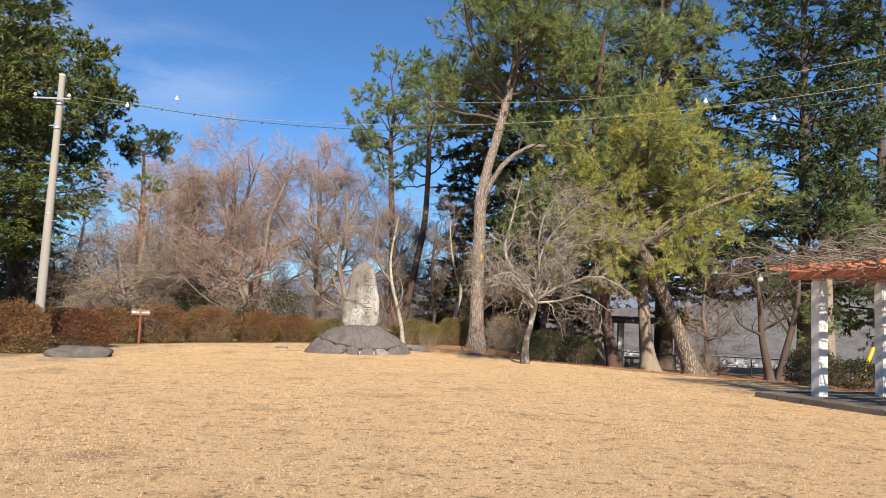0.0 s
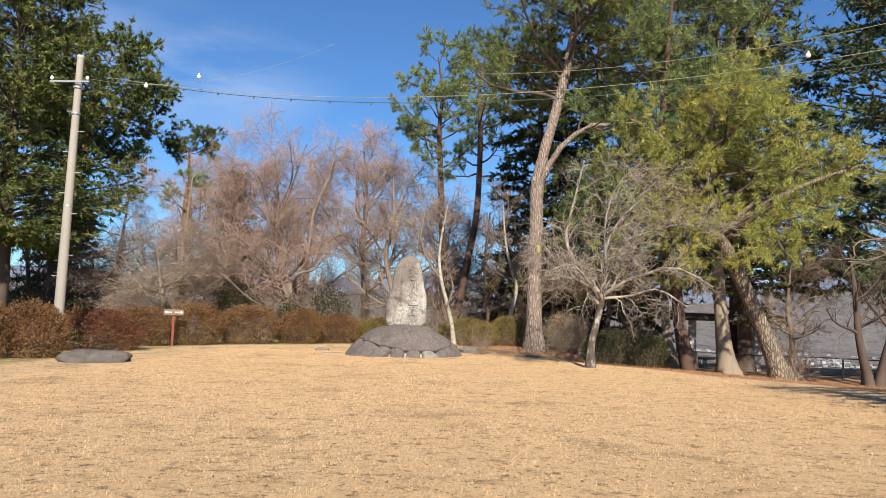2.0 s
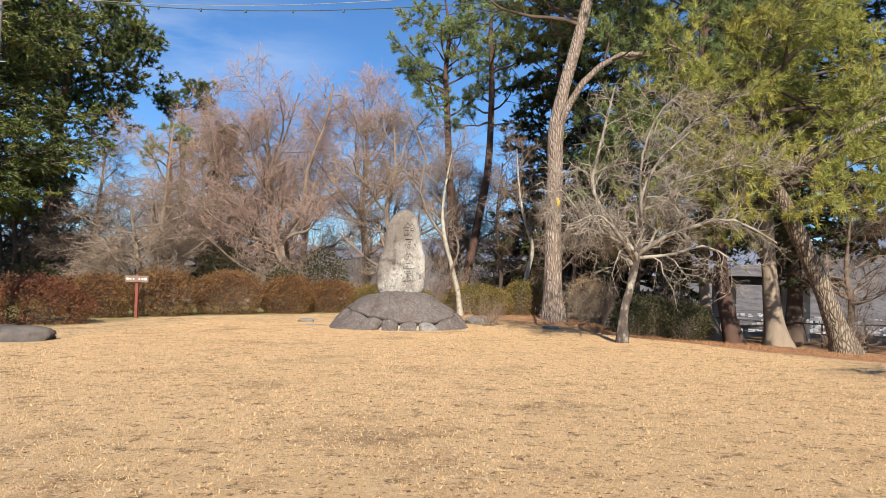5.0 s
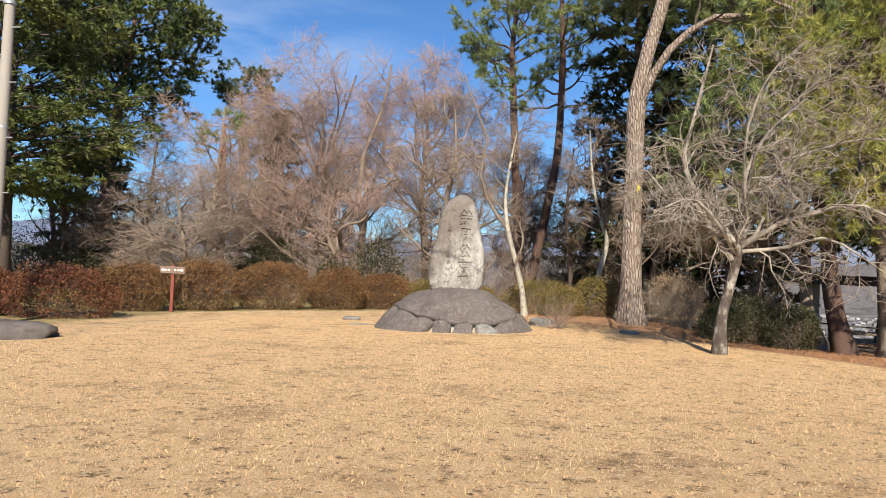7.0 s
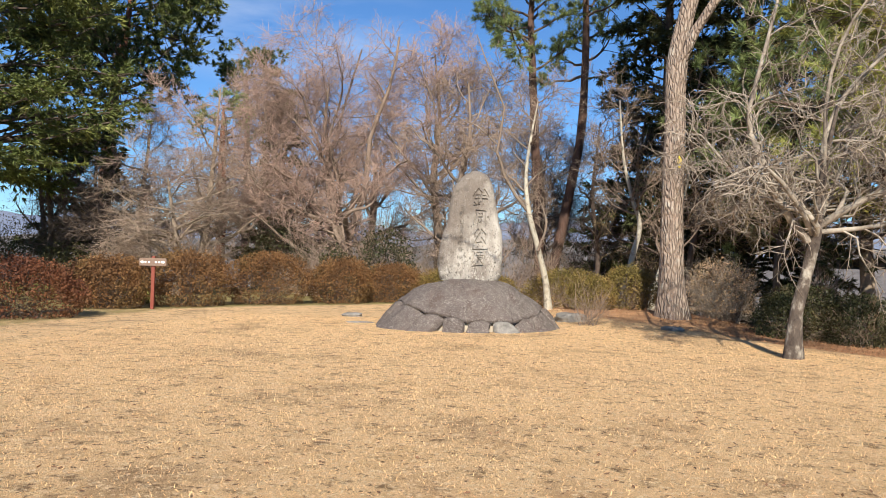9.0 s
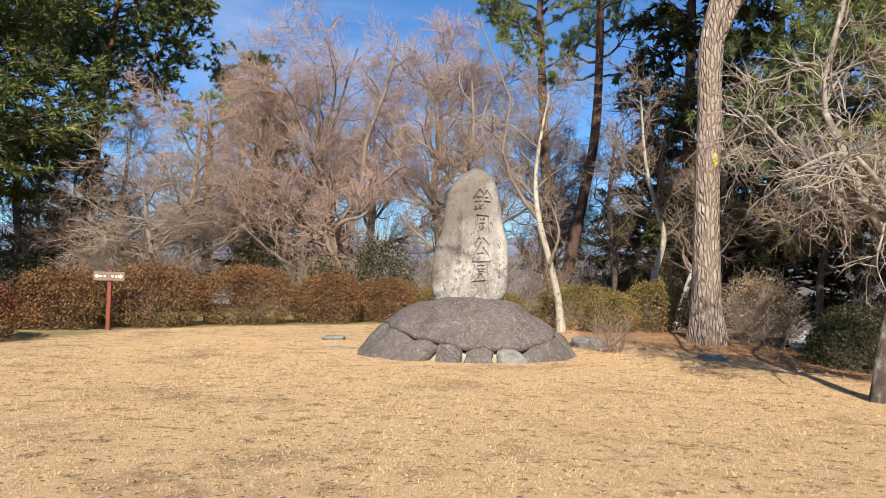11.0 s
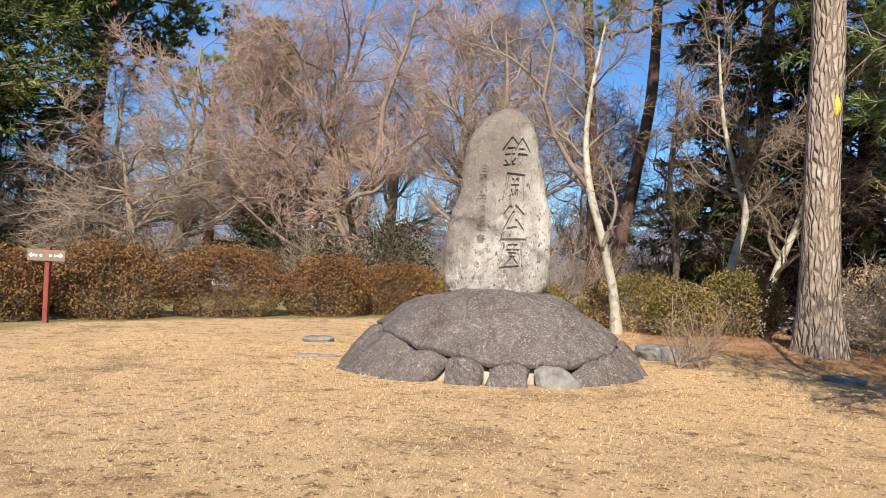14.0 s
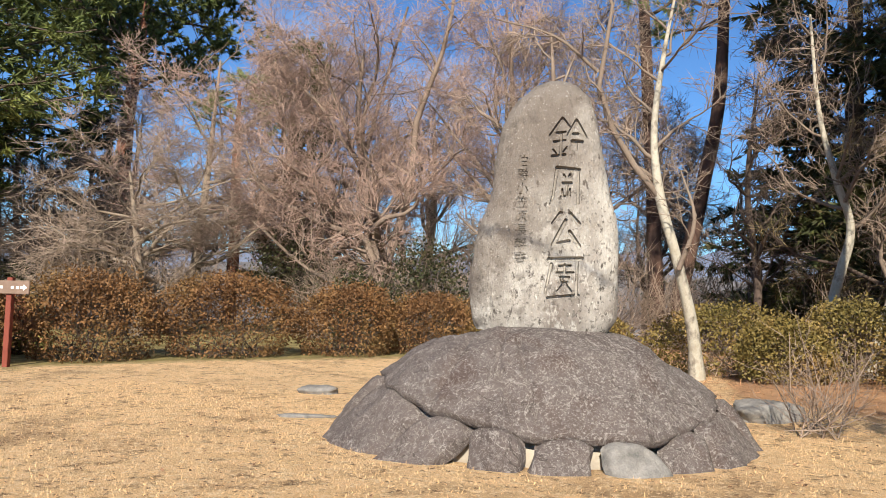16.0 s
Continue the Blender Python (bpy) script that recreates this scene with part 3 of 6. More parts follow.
def build_far():
    """Hills across the valley, the far ridge in painted haze-blue, and the pale roofs of a town on its floor."""
    rng = np.random.default_rng(5)
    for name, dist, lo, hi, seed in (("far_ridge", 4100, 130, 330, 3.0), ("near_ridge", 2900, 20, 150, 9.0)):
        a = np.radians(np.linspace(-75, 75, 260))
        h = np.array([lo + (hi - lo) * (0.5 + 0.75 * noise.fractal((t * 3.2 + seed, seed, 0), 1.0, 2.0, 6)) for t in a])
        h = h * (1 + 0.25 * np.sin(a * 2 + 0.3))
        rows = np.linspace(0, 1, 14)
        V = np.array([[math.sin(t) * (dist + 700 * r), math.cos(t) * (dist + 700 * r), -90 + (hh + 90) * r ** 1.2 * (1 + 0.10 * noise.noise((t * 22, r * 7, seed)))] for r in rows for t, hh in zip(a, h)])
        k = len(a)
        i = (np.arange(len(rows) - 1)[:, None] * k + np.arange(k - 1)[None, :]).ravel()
        tagged(new(name, mesh_of(name, V, np.stack([i, i + 1, i + k + 1, i + k], -1), None, M["hill_near" if name == "near_ridge" else "hill_far_haze"])), "distant wooded hills across the valley, the far ridge painted haze-blue", "hills", "", "structure")
    pieces = []
    cube = np.array([[x, y, z] for z in (0, 1) for y in (-.5, .5) for x in (-.5, .5)], float)
    fq = np.array([[0, 1, 5, 4], [1, 3, 7, 5], [3, 2, 6, 7], [2, 0, 4, 6], [4, 5, 7, 6]])
    for _ in range(5200):
        a, d = radians(rng.uniform(-40, 45)), rng.uniform(750, 2400)
        x, y = math.sin(a) * d, math.cos(a) * d
        if noise.noise((x / 260, y / 260, 2.0)) < -0.05:
            continue
        t = rng.uniform(0, 3.1)
        s = cube * np.array([rng.uniform(6, 13), rng.uniform(5, 10), rng.uniform(3, 6)])
        c = np.stack([s[:, 0] * math.cos(t) - s[:, 1] * math.sin(t), s[:, 0] * math.sin(t) + s[:, 1] * math.cos(t), s[:, 2]], -1)
        pieces.append((c + np.array([x, y, float(gz(x, y)) - 0.5]), fq))
    V, Q = joined(pieces)
    tagged(new("distant_town", mesh_of("distant_town", V, Q, None, M["town_wall"], False)), "pale houses of a town spread over the valley floor", "town", "", "stuff")


build_far()


# ---- trees ----
def tree(name, ctrl, radii, label, category="tree", group=""):
    """A tree's Empty at its foot, its trunk path and radii, in the world's metres."""
    x, y = ctrl[0][0], ctrl[0][1]
    z = float(gz(x, y))
    root = thing(name, x, y, z, label, category, group)
    rel = np.asarray(ctrl, float) - np.array([x, y, z])
    P = smooth_path(rel, 6 * len(ctrl))[None]
    R = np.interp(np.linspace(0, 1, P.shape[1]), np.linspace(0, 1, len(radii)), radii)[None]
    return root, P, R


def trunk_part(root, P, R, mat, sides=18, flare=1.5, rough=0.03, seed=1, name="trunk", label=""):
    V, Q = tubes(P, R, sides)
    k = P.shape[1]
    W = V.reshape(k, sides, 3)
    c = P[0][:, None, :]
    hgt = np.linalg.norm(P[0] - P[0, :1], axis=1)
    f = 1 + (flare - 1) * np.exp(-hgt / 0.35)
    a = np.arange(sides) * 2 * np.pi / sides
    lobes = 1 + 0.16 * (f - 1)[:, None] / max(flare - 1, 1e-6) * np.sin(a * 4 + seed)[None, :] if flare > 1 else np.ones((k, sides))
    bumps = np.array([[noise.noise((w[0] * 2.1 + seed, w[1] * 2.1, w[2] * 0.9)) for w in row] for row in W])
    W = c + (W - c) * (f[:, None] * lobes * (1 + rough * 4 * bumps))[..., None]
    W[0, :, 2] -= 0.18
    return part_mesh(name, mesh_of(name, W, Q, None, mat), root, label)


def branch_part(root, sets, mat, name="branch_tangle", label=""):
    return tagged(part_mesh(name, mesh_of(name, *joined([tubes(p, r, s) for p, r, s in sets]), None, mat), root, label), kind="stuff")


def limb_parts(root, P, R, sides, mat):
    for k in range(len(P)):
        part_mesh("limb", mesh_of("limb", *tubes(P[k:k + 1], R[k:k + 1], sides), None, mat), root)


def spikes(P, R):
    """Last twigs: slender three-sided points, from the first to the last point of each polyline."""
    n = len(P)
    d = unit(P[:, -1] - P[:, 0])
    u = unit(np.cross(d, np.array([[0.31, 0.17, 0.93]])))
    w = np.cross(d, u)
    a = np.arange(3) * 2 * np.pi / 3
    ring = P[:, :1] + R[:, :1, None] * (np.cos(a)[None, :, None] * u[:, None] + np.sin(a)[None, :, None] * w[:, None])
    i = np.arange(n)[:, None] * 4
    T = np.stack([i + np.array([0, 1, 2]), i + np.array([1, 2, 0]), np.broadcast_to(i + 3, (n, 3))], -1)
    return np.concatenate([ring, P[:, -1:]], 1).reshape(-1, 3), T.reshape(-1, 3)


def dome_in(P, dome):
    """Draws points that grow past a rounded crown (centre, radii) back to just inside its outline."""
    if dome is None:
        return P
    c, r = dome
    q = (P - c) / r
    rho = np.maximum(np.linalg.norm(q, axis=-1, keepdims=True), 1e-6)
    soft = np.where(rho > 0.75, 0.75 + 0.25 * np.tanh((rho - 0.75) / 0.25), rho)
    return c + q / rho * soft * r


def bare_tree(name, ctrl, radii, seed, label, limbs=12, limb_len=4.5, bark="bark_grey", twig="twig_russet", start=0.3, spread=48, up=0.10, counts=(7, 7, 6), lens=(0.5, 0.5, 0.55), wig=0.16, flat=0.0, thin=1.0, extra=(), droop=0.0, shape=0.35, limb_bark="", dome=None, fork=(52, 52, 46)):
    """A leafless broad-leaved tree: trunk, limbs, and three orders of ever finer twigs, within an optional rounded crown."""
    rng = np.random.default_rng(seed)
    root, P, R = tree(name, ctrl, radii, label)
    trunk_part(root, P, R, M[bark], 12, 1.35, 0.03, seed)
    base = np.array([root.location[:]])
    if dome:
        dome = (np.array(dome[:3]) - base[0], np.array(dome[3:]))
    L1, R1 = sprout(rng, P, R, limbs, start, 0.99, spread, limb_len, 9, up, wig, 0.55, 0.02, shape, flat, 0.2)
    for c, r in extra:
        p = smooth_path(np.asarray(c, float) - base, 9)[None]
        rr = np.linspace(r, r * 0.3, 9)[None]
        L1, R1 = np.concatenate([L1, p]), np.concatenate([R1, rr])
    L1 = dome_in(L1, dome)
    limb_parts(root, L1, R1, 7, M[limb_bark or bark])
    L2, R2 = sprout(rng, L1, R1, counts[0], 0.14, 0.98, fork[0], limb_len * lens[0], 6, up * 0.6, wig, 0.5, 0.009 * thin, 0.4, flat, 0.3)
    L2 = dome_in(L2, dome)
    branch_part(root, [(L2, R2, 4)], M[limb_bark or bark])
    L3, R3 = sprout(rng, L2, R2, counts[1], 0.1, 0.99, fork[1], limb_len * lens[0] * lens[1], 3, up * 0.4 - droop, wig, 0.55, 0.007 * thin, 0.35, flat)
    L4, R4 = sprout(rng, L3, R3, counts[2], 0.1, 1.0, fork[2], limb_len * lens[0] * lens[1] * lens[2], 2, up * 0.3 - droop, wig, 0.6, 0.0045 * thin, 0.3, flat)
    V3, Q3 = tubes(L3, R3, 3)
    V4, T4 = spikes(L4, R4)
    tw = mesh_of("twig_tangle", np.concatenate([V3, V4]), Q3, T4 + len(V3), M[twig])
    tagged(part_mesh("twig_tangle", tw, root, "fine bare twigs"), kind="stuff")
    return root


def pine(name, ctrl, radii, seed, label, bark, needle, start=0.5, limbs=14, limb_len=3.0, spread=65, up=0.06, sub=(6, 5), tufts=5, per=12, needle_len=0.23, width=0.021, flat=0.4, extra=(), twig="bark_dark", shape=0.55, flare=1.4, sides=16, wig=0.2, rough=0.03):
    """A pine: trunk, limbs, twigs and tufts of needles towards the twigs' ends; extra: limbs of their own course."""
    rng = np.random.default_rng(seed)
    root, P, R = tree(name, ctrl, radii, label)
    trunk_part(root, P, R, M[bark], sides, flare, rough, seed)
    base = np.array(root.location[:])
    L1, R1 = sprout(rng, P, R, limbs, start, 0.99, spread, limb_len, 8, up, wig, 0.42, 0.025, shape, flat)
    limb_parts(root, L1, R1, 6, M[twig])
    sets = []
    for c, r in extra:
        p = smooth_path(np.asarray(c, float) - base, 8)[None]
        rr = np.linspace(r, r * 0.35, 8)[None]
        part_mesh("limb", mesh_of("limb", *tubes(p, rr, 10), None, M[bark]), root)
        L1, R1 = np.concatenate([L1, p]), np.concatenate([R1, rr])
    L2, R2 = sprout(rng, L1, R1, sub[0], 0.42, 0.99, 52, limb_len * 0.36, 5, up, wig, 0.45, 0.012, 0.3, flat)
    L3, R3 = sprout(rng, L2, R2, sub[1], 0.35, 1.0, 48, limb_len * 0.16, 3, 0.12, wig, 0.5, 0.006, 0.2, flat * 0.5)
    sets += [(L2, R2, 4), (L3, R3, 3)]
    branch_part(root, sets, M[twig])
    at, ax = along_branches(rng, L3, tufts, 0.3)
    V, T = needles(rng, at, ax + np.array([0, 0, 0.25]), per, needle_len, width, 0.75)
    part_mesh("crown", mesh_of("crown", V, None, T, M[needle], False), root, "tufts of long green needles")
    return root


def spruce(name, x, y, height, low, radius, seed, label, needle="needle_spruce", bark="bark_dark", whorls=26, per_whorl=6, trunk_r=0.35, droop=-0.07, tufts=3, per=6, lean=(0, 0), power=0.8, width=0.06, length=0.19, tiered=False):
    """A fir or cedar: tiers of drooping boughs with flat sprays of short needles."""
    rng = np.random.default_rng(seed)
    z = float(gz(x, y))
    root, P, R = tree(name, [(x, y, z), (x + lean[0] * 0.3, y + lean[1] * 0.3, z + height * 0.3), (x + lean[0], y + lean[1], z + height)], [trunk_r, trunk_r * 0.75, 0.05], label)
    trunk_part(root, P, R, M[bark], 14, 1.3, 0.03, seed)
    n = whorls * per_whorl
    order = (np.arange(n) + rng.random(n)) / per_whorl
    if tiered:
        order = np.floor(order) + 0.3 * rng.random(n)
    t = low + (0.98 - low) * np.minimum(order / whorls, 1.0)
    u = np.minimum(t * (P.shape[1] - 1), P.shape[1] - 1.001)
    i = u.astype(int)
    w = (u - i)[:, None]
    pos = P[0, i] * (1 - w) + P[0, np.minimum(i + 1, P.shape[1] - 1)] * w
    az = np.arange(n) * 2.4 + rng.normal(size=n) * 0.3
    s = (t - low) / (1 - low)
    L = radius * ((1 - s) ** power * 0.92 + 0.08) * rng.uniform(0.65, 1.15, n) * np.minimum(1, 0.6 + s * 3)
    d = unit(np.stack([np.cos(az), np.sin(az), 0.15 + 0.4 * s + rng.normal(size=n) * 0.08], -1))
    k = 8
    B = np.empty((n, k, 3))
    B[:, 0] = pos
    for j in range(1, k):
        B[:, j] = B[:, j - 1] + d * (L / (k - 1))[:, None]
        d = unit(d + np.array([0, 0, droop]) + rng.normal(size=d.shape) * 0.07)
    RB = (0.012 + L * 0.011)[:, None] * np.linspace(1, 0.25, k)[None]
    S, RS = sprout(rng, B, RB, 12, 0.2, 1.0, 48, 1.0, 4, -0.07, 0.12, 0.4, 0.006, 0.45, 0.94)
    scale = np.repeat(np.clip(L / radius, 0.25, 1), 12)[:, None, None] * radius * 0.33
    S = S[:, :1] + (S - S[:, :1]) * scale
    S2, RS2 = sprout(rng, S, RS, 4, 0.15, 1.0, 45, radius * 0.075, 3, -0.05, 0.1, 0.5, 0.004, 0.2, 0.94)
    branch_part(root, [(B, RB, 4), (S, RS, 3)], M["twig_dark"], "bough_work")
    at, ax = along_branches(rng, np.concatenate([S[:, [0, 1, 3]], S2]), tufts, 0.1)
    V, T = needles(rng, at, ax + np.array([0, 0, -0.05]), per, length, width, 0.45)
    part_mesh("crown", mesh_of("crown", V, None, T, M[needle], False), root, "dense sprays of short dark needles")
    return root


def bush(name, x, y, rx, ry, h, seed, label, leaf, twig="twig_grey", n=7000, size=0.06, rz=0.0, group="", shell=0.28, stems=40, lift=0.06, boxy=2.0, twigs_out=0, thick=1.0):
    """A clipped bush: stems fanning from the foot, small leaves thick near an uneven rounded outline."""
    rng = np.random.default_rng(seed)
    root = thing(name, x, y, float(gz(x, y)), label, "bush", group, "", rz)
    a, zf = rng.uniform(0, 2 * np.pi, n), rng.random(n)
    cap = rng.random(n) < 0.42                                   # leaves on the crown, the rest on the flanks
    rho = np.where(cap, np.sqrt(rng.random(n)), 1.0)
    zc = (1 - rho ** (boxy + 0.6)) ** (1 / (boxy + 0.6))
    zf = np.where(cap, np.maximum(zc, 0.45), zf * 0.9)
    flank = (1 - zf ** (boxy + 0.6)) ** (1 / (boxy + 0.6)) * (0.74 + 0.26 * np.clip(zf / 0.35, 0, 1))
    rho = np.where(cap, rho, flank)
    lump = np.array([noise.noise((math.cos(q) * 2.2 * rx + seed, math.sin(q) * 2.2 * ry, w * 2.0)) * 0.22 + noise.noise((math.cos(q) * 6 + seed, math.sin(q) * 6, w * 5)) * 0.10 for q, w in zip(a, zf)])
    depth = (1 + lump) * (1 - shell * rng.random(n) ** 1.6)
    p = np.stack([np.cos(a) * rho * rx * depth, np.sin(a) * rho * ry * depth, np.maximum(lift, zf * h * (0.35 + 0.65 * depth))], -1)
    p += rng.normal(size=p.shape) * 0.02
    p[:, 2] = np.maximum(p[:, 2], 0.02)
    V, Q = leaves(rng, p, size, size * 0.55)
    part_mesh("foliage", mesh_of("foliage", V, Q, None, M[leaf], False), root)
    tips = p[rng.choice(n, stems)]
    foot = np.stack([rng.uniform(-0.45, 0.45, stems) * rx, rng.uniform(-0.4, 0.4, stems) * ry, np.full(stems, -0.05)], -1)
    mid = foot * 0.45 + tips * 0.55 + rng.normal(size=(stems, 3)) * 0.06
    mid[:, 2] *= 0.85
    S = np.stack([foot, foot * 0.7 + mid * 0.3 + np.array([0, 0, 0.05]), mid, tips * 1.01], 1)
    RS = thick * np.linspace(0.011, 0.003, 4)[None].repeat(stems, 0)
    S2, R2 = sprout(rng, S, RS, 7, 0.35, 1.0, 38, h * 0.33, 3, 0.05, 0.2, 0.6, 0.003 * thick, 0.3)
    sets = [(S, RS, 4), (S2, R2, 3)]
    if twigs_out:
        sets.append((*sprout(rng, S2, R2, twigs_out, 0.2, 1.0, 35, h * 0.2, 2, 0.02, 0.2, 0.6, 0.0025 * thick, 0.3), 3))
    branch_part(root, sets, M[twig], "stem_tangle", "bare brown stems")
    return root


# ---- the stone monument ----
MON = pose(-3.03, 28.45, 0.0, 0, 0, 11)


def stele_mesh():
    """An upright boulder: flat-faced cross-sections that lean and narrow towards a rounded top."""
    hs = [0.0, 0.12, 0.40, 0.66, 0.93, 1.33, 1.73, 1.99, 2.18, 2.31, 2.37]
    lf = [-0.64, -0.68, -0.71, -0.70, -0.64, -0.54, -0.48, -0.41, -0.30, -0.15, -0.02]
    rt = [0.56, 0.66, 0.69, 0.685, 0.64, 0.56, 0.475, 0.43, 0.36, 0.24, 0.12]
    th = [0.27, 0.29, 0.30, 0.29, 0.28, 0.26, 0.24, 0.22, 0.19, 0.13, 0.05]
    rows, cols = 84, 96
    V = []
    for r in range(rows):
        z = 2.37 * (1 - (1 - r / (rows - 1)) ** 1.25)
        a, b, c = np.interp(z, hs, lf), np.interp(z, hs, rt), np.interp(z, hs, th)
        for k in range(cols):
            t = 2 * math.pi * k / cols
            ct, st = math.cos(t), math.sin(t)
            sx, sy = math.copysign(abs(ct) ** 0.75, ct), math.copysign(abs(st) ** 0.55, st)
            x, y = (a + b) / 2 + (b - a) / 2 * sx, c * sy
            if sy < 0:
                y += 0.10 * max(0.0, -(x + 0.12)) ** 1.0 * min(1, -sy * 1.5)     # the left flank turns away
            q = Vector((x * 1.6, y * 1.6, z * 1.3))
            n1 = noise.fractal(q, 0.9, 2.0, 5) * 0.022 + noise.noise(q * 9) * 0.005
            rad = Vector((x - (a + b) / 2, y, 0)).normalized()
            V.append((x + rad.x * n1 * 1.6, y + rad.y * n1, z + 0.006 * noise.noise(q * 5)))
    V.append((sum(v[0] for v in V[-cols:]) / cols, 0, 2.385))
    V.append((0, 0, -0.05))
    i = np.arange((rows - 1) * cols)
    k2 = (i % cols + 1) % cols + (i // cols) * cols
    Q = np.stack([i, k2, k2 + cols, i + cols], -1)
    e = np.arange(cols)
    top, bot = (rows - 1) * cols, len(V) - 1
    T = np.concatenate([np.stack([top + e, top + (e + 1) % cols, np.full(cols, len(V) - 2)], -1), np.stack([(e + 1) % cols, e, np.full(cols, bot)], -1)])
    return mesh_of("stele", V, Q, T, M["stone_stele"])


def glyph_mesh(text, size, depth):
    """A solid character to cut with."""
    curve = bpy.data.curves.new("glyph", "FONT")
    curve.body, curve.size, curve.align_x, curve.align_y, curve.resolution_u = text, size, "CENTER", "CENTER", 2
    ob = new("glyph", curve)
    bpy.context.view_layer.update()
    me = bpy.data.meshes.new_from_object(ob.evaluated_get(bpy.context.evaluated_depsgraph_get()))
    bpy.data.objects.remove(ob)
    bm = bmesh.new()
    bm.from_mesh(me)
    bmesh.ops.remove_doubles(bm, verts=bm.verts, dist=size * 0.002)
    bmesh.ops.dissolve_degenerate(bm, edges=bm.edges, dist=size * 0.001)
    r = bmesh.ops.extrude_face_region(bm, geom=list(bm.faces))
    bmesh.ops.translate(bm, verts=[v for v in r["geom"] if isinstance(v, bmesh.types.BMVert)], vec=(0, 0, 2 * depth))
    bmesh.ops.translate(bm, verts=bm.verts, vec=(0, 0, -depth))
    bmesh.ops.recalc_face_normals(bm, faces=bm.faces)
    bm.to_mesh(me)
    bm.free()
    return me


def carve(target, cutters):
    for me, m in cutters:
        cutter = new("cutter", me)
        cutter.matrix_world = m
        mod = target.modifiers.new("cut", "BOOLEAN")
        mod.operation, mod.solver, mod.object = "DIFFERENCE", "MANIFOLD", cutter
        bpy.context.view_layer.update()
        done = bpy.data.meshes.new_from_object(target.evaluated_get(bpy.context.evaluated_depsgraph_get()))
        target.modifiers.clear()
        bpy.data.objects.remove(cutter)
        target.data = done


# brush strokes of the four large characters: from, to, breadth at either end, in hundredths of the breadth of a sign
SUZU = [(-17, 66, -56, 8, 10, 9), (-17, 66, 5, 38, 9, 8), (-36, 17, -7, 20, 7, 6), (-44, -13, -7, -7, 8, 6), (-21, 16, -21, -56, 7, 8), (-46, -40, -36, -52, 6, 5), (-2, -30, -13, -46, 5, 6), (-50, -62, -7, -55, 8, 8),
        (28, 62, 2, 10, 8, 10), (28, 62, 58, 6, 8, 12), (18, 14, 34, 15, 8, 8), (16, -10, 47, -12, 11, 11), (30, -14, 30, -40, 7, 4)]
OKA = [(-35, 62, 37, 58, 12, 10), (-35, 62, -46, -32, 10, 7), (-46, -32, -57, -60, 8, 4), (34, 58, 35, -54, 8, 8), (-13, 40, -8, 32, 7, 5), (8, 42, 3, 32, 7, 5), (-15, 12, 12, 13, 9, 9), (-2, 12, -2, -25, 6, 6), (-17, -8, -15, -32, 6, 6), (8, -7, 5, -30, 6, 6), (-21, -33, 8, -28, 7, 7)]
KOU = [(-19, 56, -47, 21, 12, 7), (10, 56, 39, 22, 10, 12), (-3, 33, -42, -50, 10, 13), (-42, -48, 8, -36, 12, 12), (10, -3, 42, -52, 10, 12)]
EN = [(-53, 58, 52, 64, 15, 13), (-46, 46, -64, -54, 8, 7), (-53, -67, 42, -54, 12, 10), (37, 58, 36, -62, 8, 8), (-21, 39, 17, 41, 7, 7), (-3, 46, -3, 17, 6, 6), (-28, 17, 25, 19, 7, 7), (-17, 4, 13, 4, 6, 6), (-17, 4, -17, -12, 5, 5), (13, 4, 13, -12, 5, 5), (-17, -12, 13, -12, 6, 6), (-4, -14, -25, -42, 6, 5), (0, -16, 21, -42, 6, 5)]


def stroke_cutter(a, b, wa, wb, ya, yb, depth):
    """A tapered brush stroke from a to b (x, z) as a solid that sinks below the stone's face, with sloping walls."""
    a, b = Vector(a), Vector(b)
    d = (b - a).normalized()
    s = Vector((-d.y, d.x))
    outline = [(a, wa, q) for q in (90, 130, 180, 230, 270)] + [(b, wb, q) for q in (-90, -50, 0, 50, 90)]
    bm = bmesh.new()
    rings = []
    for grow, sink in ((1.35, -0.06), (1.0, 0.0), (0.55, depth)):
        ring = []
        for c, w, q in outline:
            p = c + (d * math.cos(radians(q)) + s * math.sin(radians(q))) * w * 0.5 * grow
            ring.append(bm.verts.new((p.x, (ya if c is a else yb) + sink, p.y)))
        rings.append(ring)
    for r0, r1 in zip(rings, rings[1:]):
        for k in range(10):
            bm.faces.new((r0[k], r0[(k + 1) % 10], r1[(k + 1) % 10], r1[k]))
    bm.faces.new(rings[0])
    bm.faces.new(rings[-1])
    bmesh.ops.recalc_face_normals(bm, faces=bm.faces)
    me = bpy.data.meshes.new("stroke")
    bm.to_mesh(me)
    bm.free()
    return me


